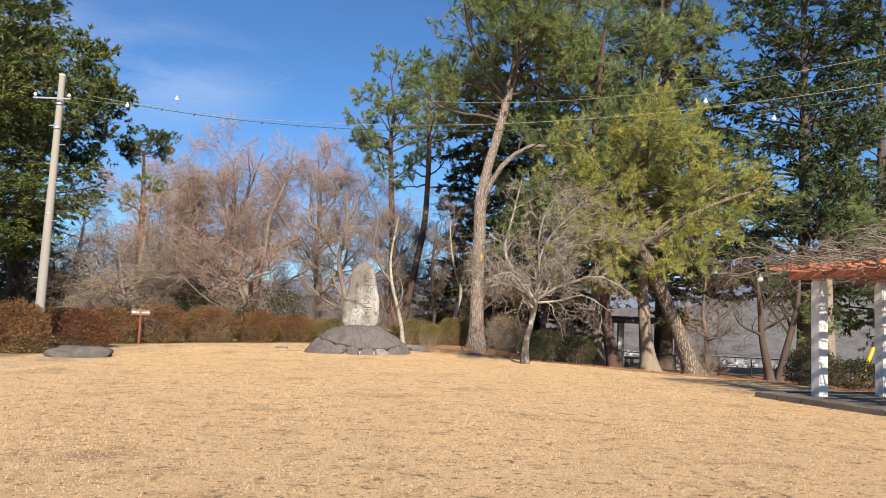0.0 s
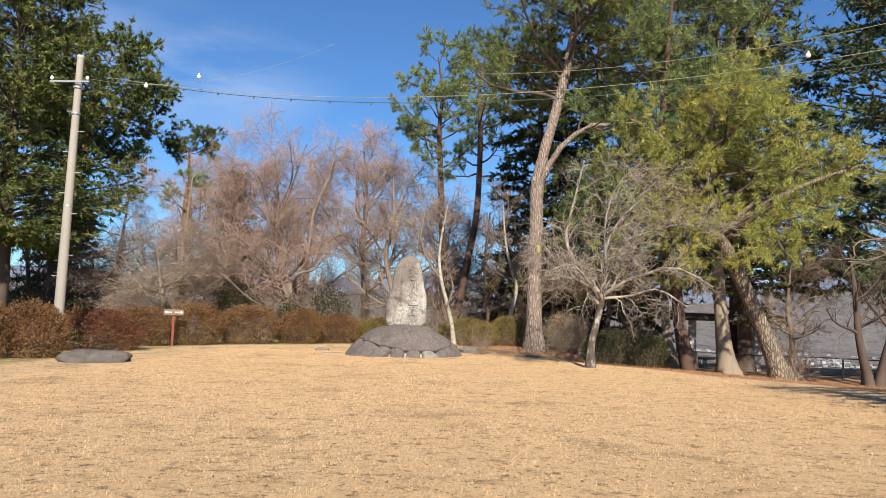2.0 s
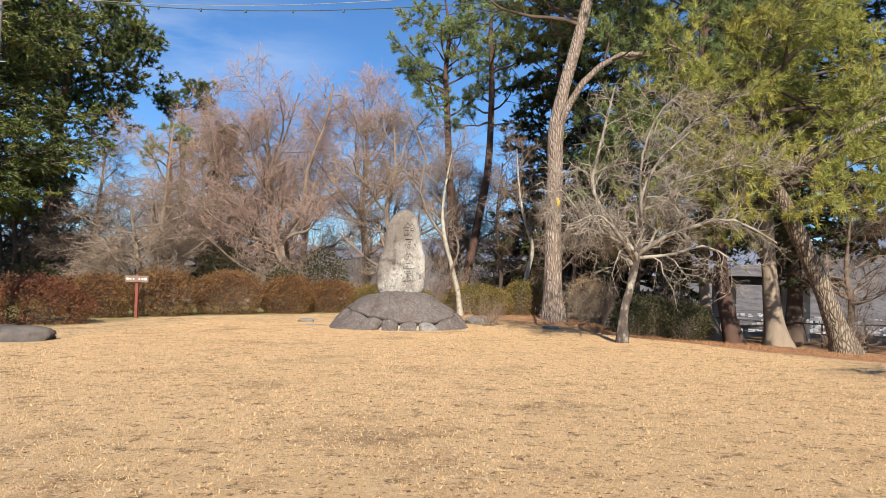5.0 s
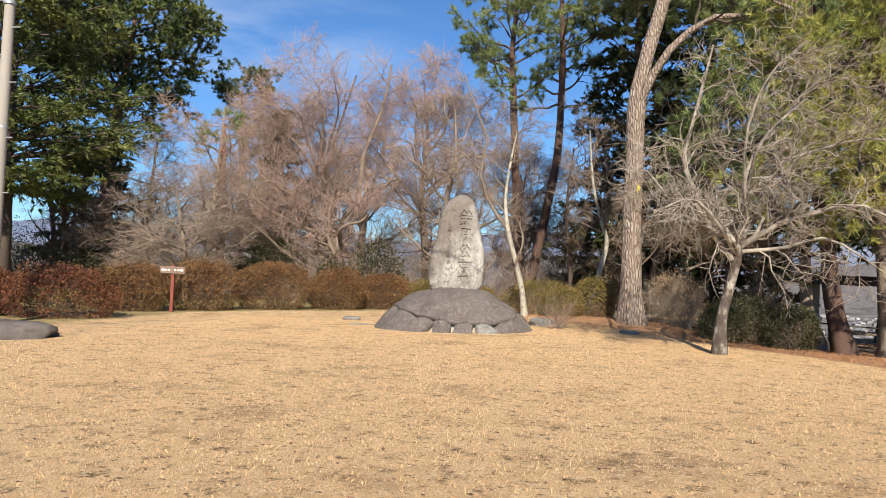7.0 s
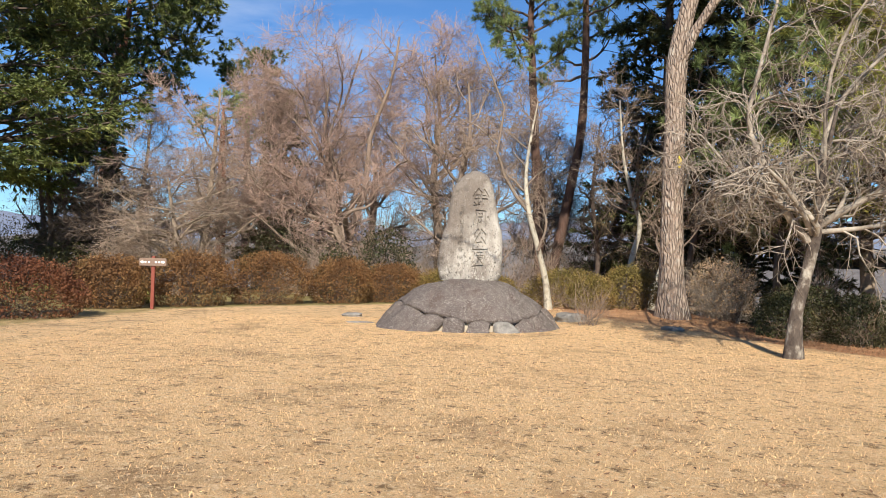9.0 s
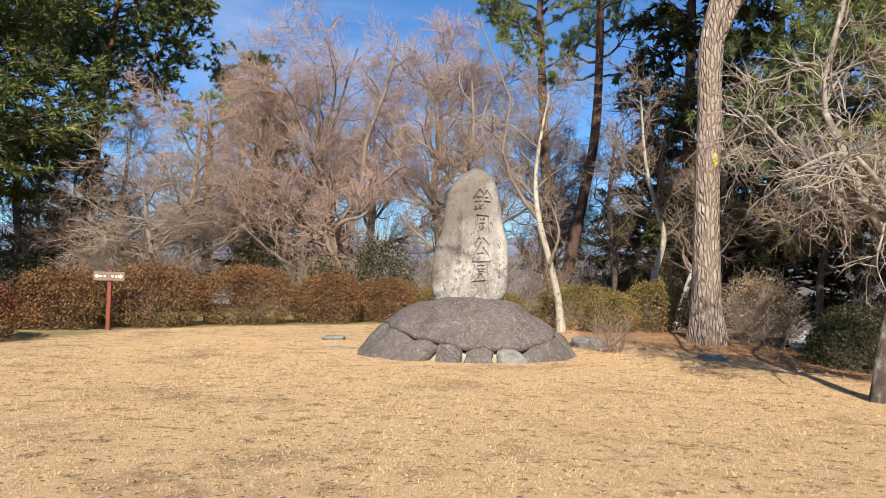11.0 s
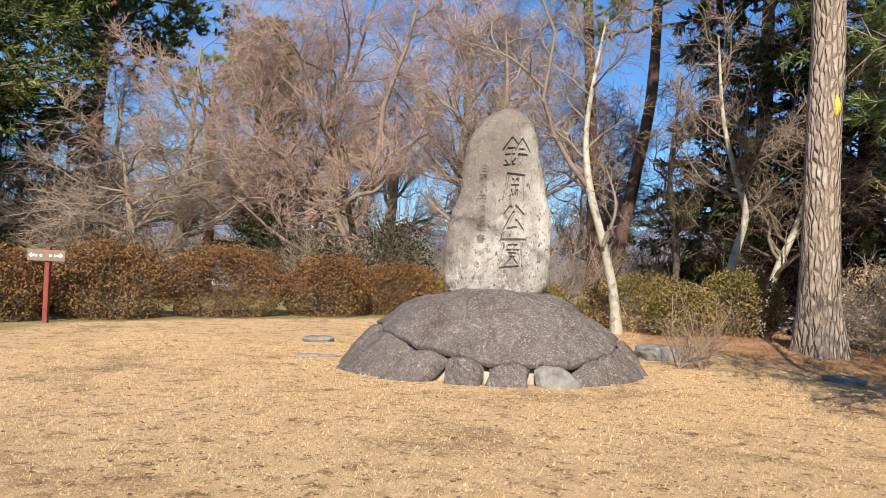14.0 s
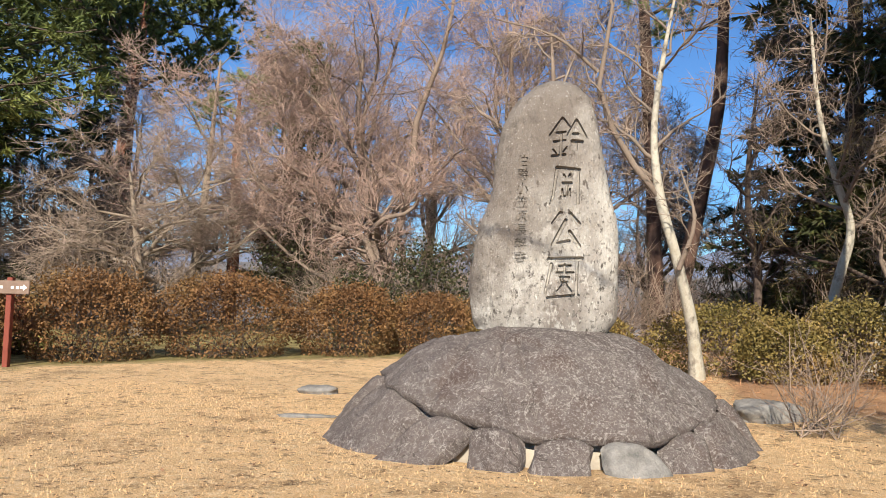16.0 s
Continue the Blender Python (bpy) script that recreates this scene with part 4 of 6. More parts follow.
def build_monument():
    root = thing("park_monument", 0, 0, 0, "grey carved standing stone on a dark domed rock base", "monument")
    root.matrix_world = MON
    stele = new("stele", stele_mesh())
    bpy.context.view_layer.update()

    def face(x, z):
        hit, at, _, _ = stele.ray_cast(Vector((x, -2, z)), Vector((0, 1, 0)))
        return at.y if hit else -0.25

    cuts = []
    for strokes, cx, cz in ((SUZU, 0.155, 1.79), (OKA, 0.165, 1.335), (KOU, 0.165, 0.935), (EN, 0.165, 0.50)):
        for x0, z0, x1, z1, w0, w1 in strokes:
            k = 0.0028
            a, b = (cx + x0 * k, cz + z0 * k), (cx + x1 * k, cz + z1 * k)
            cuts.append((stroke_cutter(a, b, w0 * 1.3 * k, w1 * 1.3 * k, face(*a), face(*b), 0.03 + 0.0008 * min(w0, w1)), Matrix()))
    for k, ch in enumerate("伯爵小笠原長幹書"):
        z = 1.56 - 0.128 * k
        cuts.append((glyph_mesh(ch, 0.118, 0.07), pose(-0.25, face(-0.25, z) - 0.050, z, 90, 0, -4)))
    carve(stele, cuts)
    for p in stele.data.polygons:
        p.use_smooth = False
    stele.parent = root
    stele.matrix_basis = pose(0.0, 0.05, 0.955, 0, 0, 2)
    tagged(stele, "pale grey lichen-spotted standing stone with carved characters")
    # the dome: one skin from the top to the ground; its upper part is the big rock, its foot a ring of stones
    def skin(t, s, seed=0.0):
        """Point of the skin at angle t, s from 0 (top) to 1 (ground)."""
        rad = s ** 0.86
        z = 1.0 * (1 - s ** 2.1)
        x, y = rad * 1.96 * math.cos(t) - 0.05, rad * (1.42 if math.sin(t) < 0 else 1.25) * math.sin(t)
        p = Vector((x * 1.3 + seed, y * 1.3, z * 1.6))
        d = noise.fractal(p, 1.0, 2.0, 5) * 0.05 + (1 - abs(noise.noise(p * 2.3))) ** 6 * 0.022 + noise.noise(p * 9) * 0.007
        n0 = Vector((x / 3.9, y / 2.0, 0.25 + z * 0.5)).normalized()
        return Vector((x, y, z)) + n0 * d, n0

    def rim(t):
        """Where the big rock ends on the skin: high at one flank, low over the front stones."""
        d = math.degrees(t) % 360
        d = d + 360 if d < 180 else d
        s = np.interp(d, [180, 194, 215, 235, 250, 265, 280, 297, 312, 322, 340, 354, 378, 450, 520, 540], [0.72, 0.70, 0.755, 0.80, 0.845, 0.875, 0.885, 0.895, 0.87, 0.84, 0.80, 0.78, 0.78, 0.78, 0.74, 0.72])
        return float(s) + 0.006 * math.sin(t * 11) + 0.004 * math.sin(t * 23)

    rows, cols = 46, 300
    V = []
    for r in range(rows):
        for k in range(cols):
            t = 2 * math.pi * k / cols
            s = (r + 0.02) / (rows - 6) * rim(t)
            if r > rows - 6:
                s = rim(t)
            p, n0 = skin(t, min(s, rim(t)))
            d = 0.0
            for cx, w in ((-0.30 + 0.08 * math.sin(p.z * 6), 0.022), (-0.12 - 0.30 * (p.z - 0.6), 0.018), (-1.1 + 0.5 * p.z, 0.016)):
                if p.y < 0 and 0.30 < p.z < 0.95:
                    d -= 0.04 * math.exp(-((p.x - cx) / w) ** 2)
            under = max(0, r - (rows - 6))
            p = p + n0 * d
            if under:
                p = p + Vector((-p.x, -p.y, 0)).normalized() * 0.012 * under + Vector((0, 0, -0.022 * min(under, 3)))
            V.append((p.x, p.y, min(p.z, 1.0)))
    V.append((0, 0, 0.995))
    i = np.arange((rows - 1) * cols)
    k2 = (i % cols + 1) % cols + (i // cols) * cols
    e = np.arange(cols)
    T = np.stack([(e + 1) % cols, e, np.full(cols, len(V) - 1)], -1)
    part_mesh("shell_rock", mesh_of("shell_rock", V, np.stack([i, i + cols, k2 + cols, k2], -1), T, M["stone_base"]), root, "dark brown weathered domed rock")
    bm = bmesh.new()
    bmesh.ops.create_cone(bm, cap_ends=True, segments=48, radius1=1.0, radius2=0.80, depth=0.46)
    bmesh.ops.transform(bm, matrix=Matrix.Translation((-0.05, -0.06, 0.08)) @ Matrix.Diagonal((1.80, 1.22, 1, 1)), verts=bm.verts)
    part("mortar_bed", bm, M["mortar"], root, "pale mortar between the stones", True)
    # ring of rim stones: from and to angle, push outwards at the foot, gap below
    ring = [(174, 192, 0.0), (192.5, 235, 0.05), (235.6, 251.5, 0.07), (252.5, 267.3, 0.0), (268.9, 284.4, 0.02), (286.6, 301.6, 0.02), (302.3, 317.8, 0.05), (318.5, 350, 0.06), (352, 378, 0.03), (380, 400, 0), (402, 424, 0), (426, 448, 0), (450, 474, 0), (476, 500, 0), (502, 520, 0), (521, 533, 0)]
    for j, (a0, a1, push) in enumerate(ring):
        nu, nv = 24, 18
        slant = 2 * math.sin(j * 2.7 + 0.5) + (-9 if 190 < a0 < 240 else -5 if 300 < a0 < 330 else 0)
        grid = []
        for v in range(nv):
            for u in range(nu):
                fu, fv = u / (nu - 1), v / (nv - 1)
                t = radians(a0 + (a1 - a0) * fu + slant * (fv - 0.3) + 0.7 * math.sin(fv * 5 + j * 1.7 + (0 if fu < 0.5 else 2.1)) * (2 * fu - 1) ** 2)
                top = rim(t) + 0.005 + 0.03 * (2 * fu - 1) ** 4
                p, n0 = skin(t, top + (1.04 - top) * fv, j * 3.7)
                eu, ev = abs(2 * fu - 1), abs(2 * fv - 1) if fv < 0.5 else 0.35 * abs(2 * fv - 1)
                edge = min(1.0, (eu ** 5 + ev ** 5) ** 0.2)
                out = Vector((p.x, p.y, 0)).normalized()
                p = p + out * (push * fv - 0.03 + 0.05 * (1 - edge ** 4) + 0.02 * math.sin(j * 4.1)) - (out * 0.9 + Vector((0, 0, 0.4))) * 0.07 * max(0, edge - 0.88) / 0.12
                p.z -= 0.08 * fv
                grid.append(p)
        i2 = (np.arange(nv - 1)[:, None] * nu + np.arange(nu - 1)[None, :]).ravel()
        me = mesh_of("rim_stone", [tuple(p) for p in grid], np.stack([i2, i2 + nu, i2 + nu + 1, i2 + 1], -1), None, M["stone_pale"] if a0 == 286.6 else M["stone_base"])
        part_mesh("rim_stone", me, root, "paler grey granite stone" if a0 == 286.6 else "")


build_monument()


def boulder(name, x, y, sx, sy, sz, seed, label, mat="rock", rz=0.0, sink=0.3):
    bm = bmesh.new()
    bmesh.ops.create_icosphere(bm, subdivisions=4, radius=1)
    for v in bm.verts:
        c = Vector([math.copysign(abs(q) ** 0.7, q) for q in v.co])
        p = c * 1.2 + Vector((seed * 5.3, 0, 0))
        c *= 1 + noise.fractal(p, 1.0, 2.0, 5) * 0.22
        v.co = Vector((c.x * sx, c.y * sy, c.z * sz))
    ob = part(name, bm, M[mat], None, "", True)
    ob.matrix_world = pose(x, y, float(gz(x, y)) + sz * (1 - sink) - sz * 0.4, 0, 0, rz)
    return tagged(ob, label, "rock")


boulder("boulder", -10.3, 22.0, 0.80, 0.5, 0.24, 2, "low flat dark rock lying on the lawn by the hedge", "rock", 12)
boulder("stone", -6.25, 30.2, 0.24, 0.17, 0.075, 3, "small grey stone lying on the grass", "stone_pale", 20)
# a bit of root wood, shaped and surfaced like the stones
boulder("stone", -5.5, 28.5, 0.04, 0.30, 0.025, 4, "thin grey piece of root wood lying on the grass", "stone_pale", -70)
boulder("stone", 1.25, 29.3, 0.24, 0.16, 0.06, 5, "small flat grey stone beside the pine", "stone_pale", -10)
boulder("stone", -0.95, 30.3, 0.42, 0.25, 0.14, 6, "flat grey stone behind the monument base", "stone_pale", 30)


# ---- signpost ----
def build_sign(x, y):
    z = float(gz(x, y))
    root = thing("signpost", x, y, z, "small red-brown post with a white-lettered board before the hedge", "sign", rz=14)
    bm = bmesh.new()
    box(bm, -0.045, -0.045, -0.1, 0.045, 0.045, 1.42, 0.006)
    part("post", bm, M["sign_red"], root)
    bm = bmesh.new()
    box(bm, -0.36, -0.085, 1.16, 0.36, -0.05, 1.37, 0.006)
    board = part("board", bm, M["sign_board"], root, "faded tan board")
    for k in (1, 2, 4, 5):
        bm = bmesh.new()
        box(bm, -0.30 + 0.09 * k, -0.092, 1.24, -0.255 + 0.09 * k, -0.087, 1.285)
        part("character_bar", bm, M["sign_white"], board)
    for s in (-1, 1):
        bm = bmesh.new()
        pts = [(0.33, 0), (0.27, 0.05), (0.27, 0.022), (0.22, 0.022), (0.22, -0.022), (0.27, -0.022), (0.27, -0.05)]
        vs = [bm.verts.new((s * x, -0.09, 1.265 + z)) for x, z in pts]
        f = bm.faces.new(vs)
        r = bmesh.ops.extrude_face_region(bm, geom=[f])
        bmesh.ops.translate(bm, verts=[v for v in r["geom"] if isinstance(v, bmesh.types.BMVert)], vec=(0, -0.004, 0))
        part("arrow", bm, M["sign_white"], board, "white arrow")


build_sign(-12.08, 30.75)


# ---- utility pole, cables, lamps ----

def build_pole():
    x, y = -12.85, 24.45
    z = float(gz(x, y))
    root = thing("utility_pole", x, y, z, "tall grey concrete utility pole with cross arm behind the hedge", "pole")
    P = np.array([[[0, 0, -0.3], [0.02, 0.01, 2.5], [0.04, 0.03, 5.3], [0.06, 0.05, 8.95]]])
    part_mesh("shaft", mesh_of("shaft", *tubes(P, np.array([[0.15, 0.14, 0.122, 0.098]]), 20), None, M["concrete_pole"]), root)
    bm = bmesh.new()
    bmesh.ops.create_cone(bm, cap_ends=True, segments=20, radius1=0.105, radius2=0.10, depth=0.06)
    bmesh.ops.translate(bm, verts=bm.verts, vec=(0.06, 0.05, 8.97))
    part("cap", bm, M["concrete"], root)
    bm = bmesh.new()
    box(bm, -0.72, -0.18, 8.11, 0.50, -0.13, 8.16, 0.005)
    part("cross_arm", bm, M["steel"], root, "thin steel cross arm")
    for dx in (-0.66, 0.44):
        bm = bmesh.new()
        bmesh.ops.create_uvsphere(bm, u_segments=12, v_segments=8, radius=0.05)
        bmesh.ops.transform(bm, matrix=Matrix.Translation((dx, -0.165, 8.24)) @ Matrix.Diagonal((1, 1, 1.3, 1)), verts=bm.verts)
        part("insulator", bm, M["lamp_glass"], root, "white insulator", True)
    for k in range(9):
        bm = bmesh.new()
        s = 1 if k % 2 else -1
        box(bm, 0.01 * k, 0, 2.3 + 0.62 * k, 0.01 * k + s * 0.30, 0.02, 2.32 + 0.62 * k)
        part("step_bolt", bm, M["steel"], root)
    for zc in (8.0, 7.2, 4.4):
        bm = bmesh.new()
        bmesh.ops.create_cone(bm, cap_ends=True, segments=20, radius1=0.135, radius2=0.135, depth=0.05)
        bmesh.ops.translate(bm, verts=bm.verts, vec=(zc * 0.007, 0.03, zc))
        part("band", bm, M["steel"], root)


build_pole()


def cable(name, a, b, sag, radius, mat, label, ties=0):
    a, b = np.asarray(a, float), np.asarray(b, float)
    t = np.linspace(0, 1, 40)
    p = a + (b - a) * t[:, None]
    p[:, 2] -= sag * 4 * t * (1 - t)
    root = thing(name, *p[0], label, "cable")
    rel = p - p[0]
    part_mesh("wire", mesh_of("wire", *tubes(rel[None], np.full((1, 40), radius), 5), None, M[mat]), root)
    for k in range(ties):
        q = rel[0] + (rel[-1] - rel[0]) * (k + 0.5) / ties
        s = (k + 0.5) / ties
        q = np.array([q[0], q[1], rel[-1][2] * s - sag * 4 * s * (1 - s)])
        bm = bmesh.new()
        box(bm, q[0] - 0.02, q[1] - 0.02, q[2] - 0.05, q[0] + 0.02, q[1] + 0.02, q[2] + 0.02, 0.006)
        part("lamp_socket", bm, M["cable"], root)
    return p


def lamp_bulb(x, y, z, r=0.055):
    root = thing("string_lamp", x, y, z, "small white round lamp hanging on the overhead cable", "lamp", "lamps on the cables")
    bm = bmesh.new()
    bmesh.ops.create_uvsphere(bm, u_segments=16, v_segments=10, radius=r)
    part("globe", bm, M["lamp_glass"], root, "white glass globe", True)
    bm = bmesh.new()
    bmesh.ops.create_cone(bm, cap_ends=True, segments=12, radius1=r * 0.6, radius2=r * 0.5, depth=r * 1.1)
    bmesh.ops.translate(bm, verts=bm.verts, vec=(0, 0, r * 1.15))
    part("socket", bm, M["steel"], root)


cable("overhead_cable", (-11.9, 24.3, 8.1), (13.2, 16.6, 7.55), 1.35, 0.010, "cable", "dark cable with small lamp sockets strung over the lawn", 22)
cable("overhead_cable", (-11.9, 24.3, 8.1), (13.0, 16.4, 7.75), 1.30, 0.007, "cable_pale", "pale cable strung over the lawn from the pole", 0)
cable("overhead_cable", (-1.0, 25.5, 8.7), (13.6, 16.0, 8.7), 0.75, 0.007, "cable_pale", "pale upper cable strung over the lawn to the pines", 0)
for bx, by, bz in ((6.48, 19.18, 7.17), (8.07, 18.8, 6.69), (-9.94, 22.99, 7.45), (-8.38, 22.84, 7.68)):
    lamp_bulb(bx, by, bz)
cable("lamp_cable", (-12.4, 23.6, 7.9), (-4.5, 22.4, 8.5), 0.62, 0.004, "cable_pale", "hair-thin pale wire with two lamps", 0)


# ---- pergola ----
def build_pergola():
    x0, y0 = 8.0, 16.35
    z = float(gz(x0, y0)) + 0.10
    base = pose(x0, y0, z, 0, 0, 19.3)          # local x: away along the back edge, local -y: along the front edge
    root = thing("pergola", 0, 0, 0, "white concrete pergola with red beams and bare tangled vine", "pergola")
    root.matrix_world = base
    for i in range(2):
        for j in range(3):
            bm = bmesh.new()
            box(bm, -0.12 + 1.78 * i, -0.12 - 2.9 * j, -0.02, 0.12 + 1.78 * i, 0.12 - 2.9 * j, 2.42, 0.018)
            part("post", bm, M["white_post"], root, "weathered white post")
            bm = bmesh.new()
            box(bm, -0.10 + 1.78 * i, -0.10 - 2.9 * j, 2.42, 0.10 + 1.78 * i, 0.10 - 2.9 * j, 2.47, 0.01)
            part("post_head", bm, M["concrete"], root)
    for i in range(2):
        bm = bmesh.new()
        box(bm, -0.09 + 1.78 * i, -6.6, 2.47, 0.09 + 1.78 * i, 0.75, 2.63, 0.012)
        part("beam", bm, M["beam_red"], root, "faded red beam")
    for j in range(13):
        bm = bmesh.new()
        box(bm, -0.85, 0.52 - 0.55 * j, 2.634, 2.95, 0.60 - 0.55 * j, 2.74, 0.008)
        part("rafter", bm, M["beam_red"], root)
    rng = np.random.default_rng(31)
    n = 420
    s = np.stack([rng.uniform(-1.0, 2.9, n), rng.uniform(-6.6, 0.9, n), rng.uniform(2.70, 2.95, n)], -1)
    d = unit(rng.normal(size=(n, 3)) * np.array([1, 1, 0.22]))
    P = np.empty((n, 8, 3))
    P[:, 0] = s
    for k in range(1, 8):
        P[:, k] = P[:, k - 1] + d * 0.21
        P[:, k, 2] = np.clip(P[:, k, 2], 2.5, 3.2)
        d = unit(d + rng.normal(size=d.shape) * 0.35 * np.array([1, 1, 0.6]))
    R = rng.uniform(0.006, 0.022, n)[:, None] * np.linspace(1, 0.5, 8)[None]
    S, RS = sprout(rng, P, R, 5, 0.1, 1, 45, 0.55, 4, 0.05, 0.3, 0.5, 0.004, 0.2)
    vine = thing("vine", 0, 0, 0, "bare grey tangled wisteria vine lying over the pergola", "vine")
    vine.matrix_world = base
    branch_part(vine, [(P, R, 4)], M["bark_grey"], "stem_tangle")
    branch_part(vine, [(S, RS, 3)], M["twig_lichen"], "twig_tangle", "fine bare twigs")
    # kerbed platform
    plat = thing("platform", 0, 0, 0, "low stone-kerbed paved platform under the pergola", "platform", "", "structure")
    plat.matrix_world = pose(x0, y0, float(gz(x0, y0)), 0, 0, 19.3)
    bm = bmesh.new()
    box(bm, -0.88, -7.6, -0.3, 5.2, 0.62, 0.095)
    part("slab", bm, M["paving"], plat)
    for k in range(13):
        bm = bmesh.new()
        box(bm, -1.08, 0.70 - 0.64 * (k + 1) + 0.008, -0.3, -0.882, 0.70 - 0.64 * k, 0.11 + 0.008 * math.sin(k * 3.1), 0.012)
        part("kerb_stone", bm, M["paving"], plat)
    for k in range(9):
        bm = bmesh.new()
        box(bm, -0.88 + 0.66 * k, 0.622, -0.3, -0.88 + 0.66 * (k + 1) - 0.008, 0.80, 0.11 + 0.008 * math.sin(k * 2.1), 0.012)
        part("kerb_stone", bm, M["paving"], plat)


build_pergola()
lamp_bulb(6.9, 16.75, 2.52, 0.06)


# ---- shelter, fence, yellow rail ----
def build_shelter():
    x, y = 9.6, 41.5
    z = float(gz(x, y))
    root = thing("shelter", x, y, z, "open park shelter with grey posts and a flat dark roof", "shelter")
    for i in range(2):
        for j in range(2):
            bm = bmesh.new()
            box(bm, -0.16 + 3.1 * i, -0.16 + 2.6 * j, -0.3, 0.16 + 3.1 * i, 0.16 + 2.6 * j, 2.35, 0.015)
            part("post", bm, M["concrete"], root, "grey post")
    bm = bmesh.new()
    box(bm, -1.0, -1.0, 2.35, 4.2, 3.6, 2.62, 0.03)
    part("roof", bm, M["roof_dark"], root, "flat dark roof slab")
    bm = bmesh.new()
    box(bm, -1.1, -1.1, 2.622, 4.3, 3.7, 2.70, 0.02)
    part("roof_edge", bm, M["roof_dark"], root)
    for j in range(2):
        bm = bmesh.new()
        box(bm, 0.5, 0.4 + 1.2 * j, 0.42, 2.6, 0.8 + 1.2 * j, 0.50, 0.01)
        part("bench_seat", bm, M["bark_pale"], root)
        for i in range(2):
            bm = bmesh.new()
            box(bm, 0.7 + 1.5 * i, 0.45 + 1.2 * j, -0.3, 0.85 + 1.5 * i, 0.75 + 1.2 * j, 0.42, 0.01)
            part("bench_leg", bm, M["concrete"], root)


build_shelter()


def build_fence():
    z0 = float(gz(14, 38.5))
    root = thing("fence", 6.0, 38.6, z0, "dark metal rail fence along the edge of the slope", "fence")
    for k in range(13):
        bm = bmesh.new()
        zz = float(gz(6 + 1.5 * k, 38.6 - 0.2 * k)) - z0
        box(bm, 1.5 * k - 0.03, -0.2 * k - 0.03, zz - 0.2, 1.5 * k + 0.03, -0.2 * k + 0.03, zz + 0.92, 0.006)
        part("post", bm, M["fence_dark"], root)
    P = np.array([[1.5 * k, -0.2 * k, float(gz(6 + 1.5 * k, 38.6 - 0.2 * k)) - z0] for k in range(13)])
    for h, r in ((0.90, 0.026), (0.5, 0.014), (0.15, 0.014)):
        part_mesh("rail", mesh_of("rail", *tubes((P + np.array([0, 0, h]))[None], np.full((1, 13), r), 8), None, M["fence_dark"]), root)
    wires = np.array([[[1.5 * k * 0.2, -0.2 * k * 0.2, P[min(12, k // 5), 2] + 0.15], [1.5 * k * 0.2, -0.2 * k * 0.2, P[min(12, k // 5), 2] + 0.9]] for k in range(60)])
    part_mesh("mesh_wire", mesh_of("mesh_wire", *tubes(wires, np.full((60, 2), 0.004), 4), None, M["fence_dark"]), root)


build_fence()


def build_yellow():
    x, y = 12.9, 23.6
    root = thing("barrier", x, y, float(gz(x, y)), "slanting yellow painted metal bar behind the shrubs", "barrier")
    P = np.array([[[-0.25, 0, -0.1], [0.05, 0, 0.7], [0.30, 0, 1.35]]])
    part_mesh("bar", mesh_of("bar", *tubes(P, np.full((1, 3), 0.06), 10), None, M["yellow_paint"]), root)
    P = np.array([[[0.30, 0, 1.35], [0.35, 0, 1.5]]])
    part_mesh("cap", mesh_of("cap", *tubes(P, np.full((1, 2), 0.075), 10), None, M["fence_dark"]), root)


build_yellow()

# ---- hedge of clipped azaleas ----
HEDGE = [(-13.7, 22.0, 1.05, 1.0, 1.66, "leaf_russet", 0), (-12.55, 22.9, 0.85, 0.8, 1.5, "leaf_russet", 10), (-12.95, 27.0, 1.45, 1.0, 1.34, "leaf_crimson", 30), (-15.4, 26.4, 1.4, 1.1, 1.35, "leaf_crimson", 30),
         (-13.2, 30.5, 1.1, 0.85, 1.42, "leaf_russet", 40), (-11.9, 32.3, 1.2, 0.95, 1.62, "leaf_russet", 42), (-10.3, 34.1, 1.4, 1.0, 1.6, "leaf_russet", 42), (-8.6, 35.9, 1.15, 0.95, 1.45, "leaf_russet", 42),
         (-7.2, 37.2, 1.25, 0.9, 1.28, "leaf_russet", 25), (-5.3, 37.6, 1.25, 0.9, 1.15, "leaf_olive", 5), (-14.6, 32.0, 1.3, 1.0, 1.3, "leaf_crimson", 35), (-17.2, 28.6, 1.6, 1.2, 1.3, "leaf_crimson", 35)]
for hk, (hx, hy, hrx, hry, hh, leaf, turn) in enumerate(HEDGE):
    bush("hedge_bush", hx, hy, hrx, hry, hh, 100 + hk, "clipped rounded azalea bush with rusty brown winter leaves" if leaf != "leaf_olive" else "clipped bush with olive and brown leaves", leaf, "twig_dark", 11000, 0.062, turn, "hedge round the lawn")
for hk, (hx, hy, hrx, hry, hh, leaf) in enumerate([(-3.6, 34.6, 1.1, 0.8, 1.0, "leaf_olive"), (-1.3, 34.2, 1.2, 0.85, 1.12, "leaf_olive"), (0.4, 33.7, 0.85, 0.8, 1.2, "leaf_olive"), (-0.5, 32.9, 0.7, 0.6, 0.85, "leaf_olive")]):
    bush("hedge_bush", hx, hy, hrx, hry, hh, 130 + hk, "low clipped bush with olive and brown leaves behind the monument", leaf, "twig_grey", 8000, 0.055, 5, "low hedge behind the monument")
bush("bare_bush", 2.75, 33.0, 0.95, 0.9, 1.55, 150, "rounded bush with thin tan twigs beside the pine", "leaf_tan", "twig_lichen", 3600, 0.05, 0, "", 0.4, 100, 0.25, 2.4, 4)
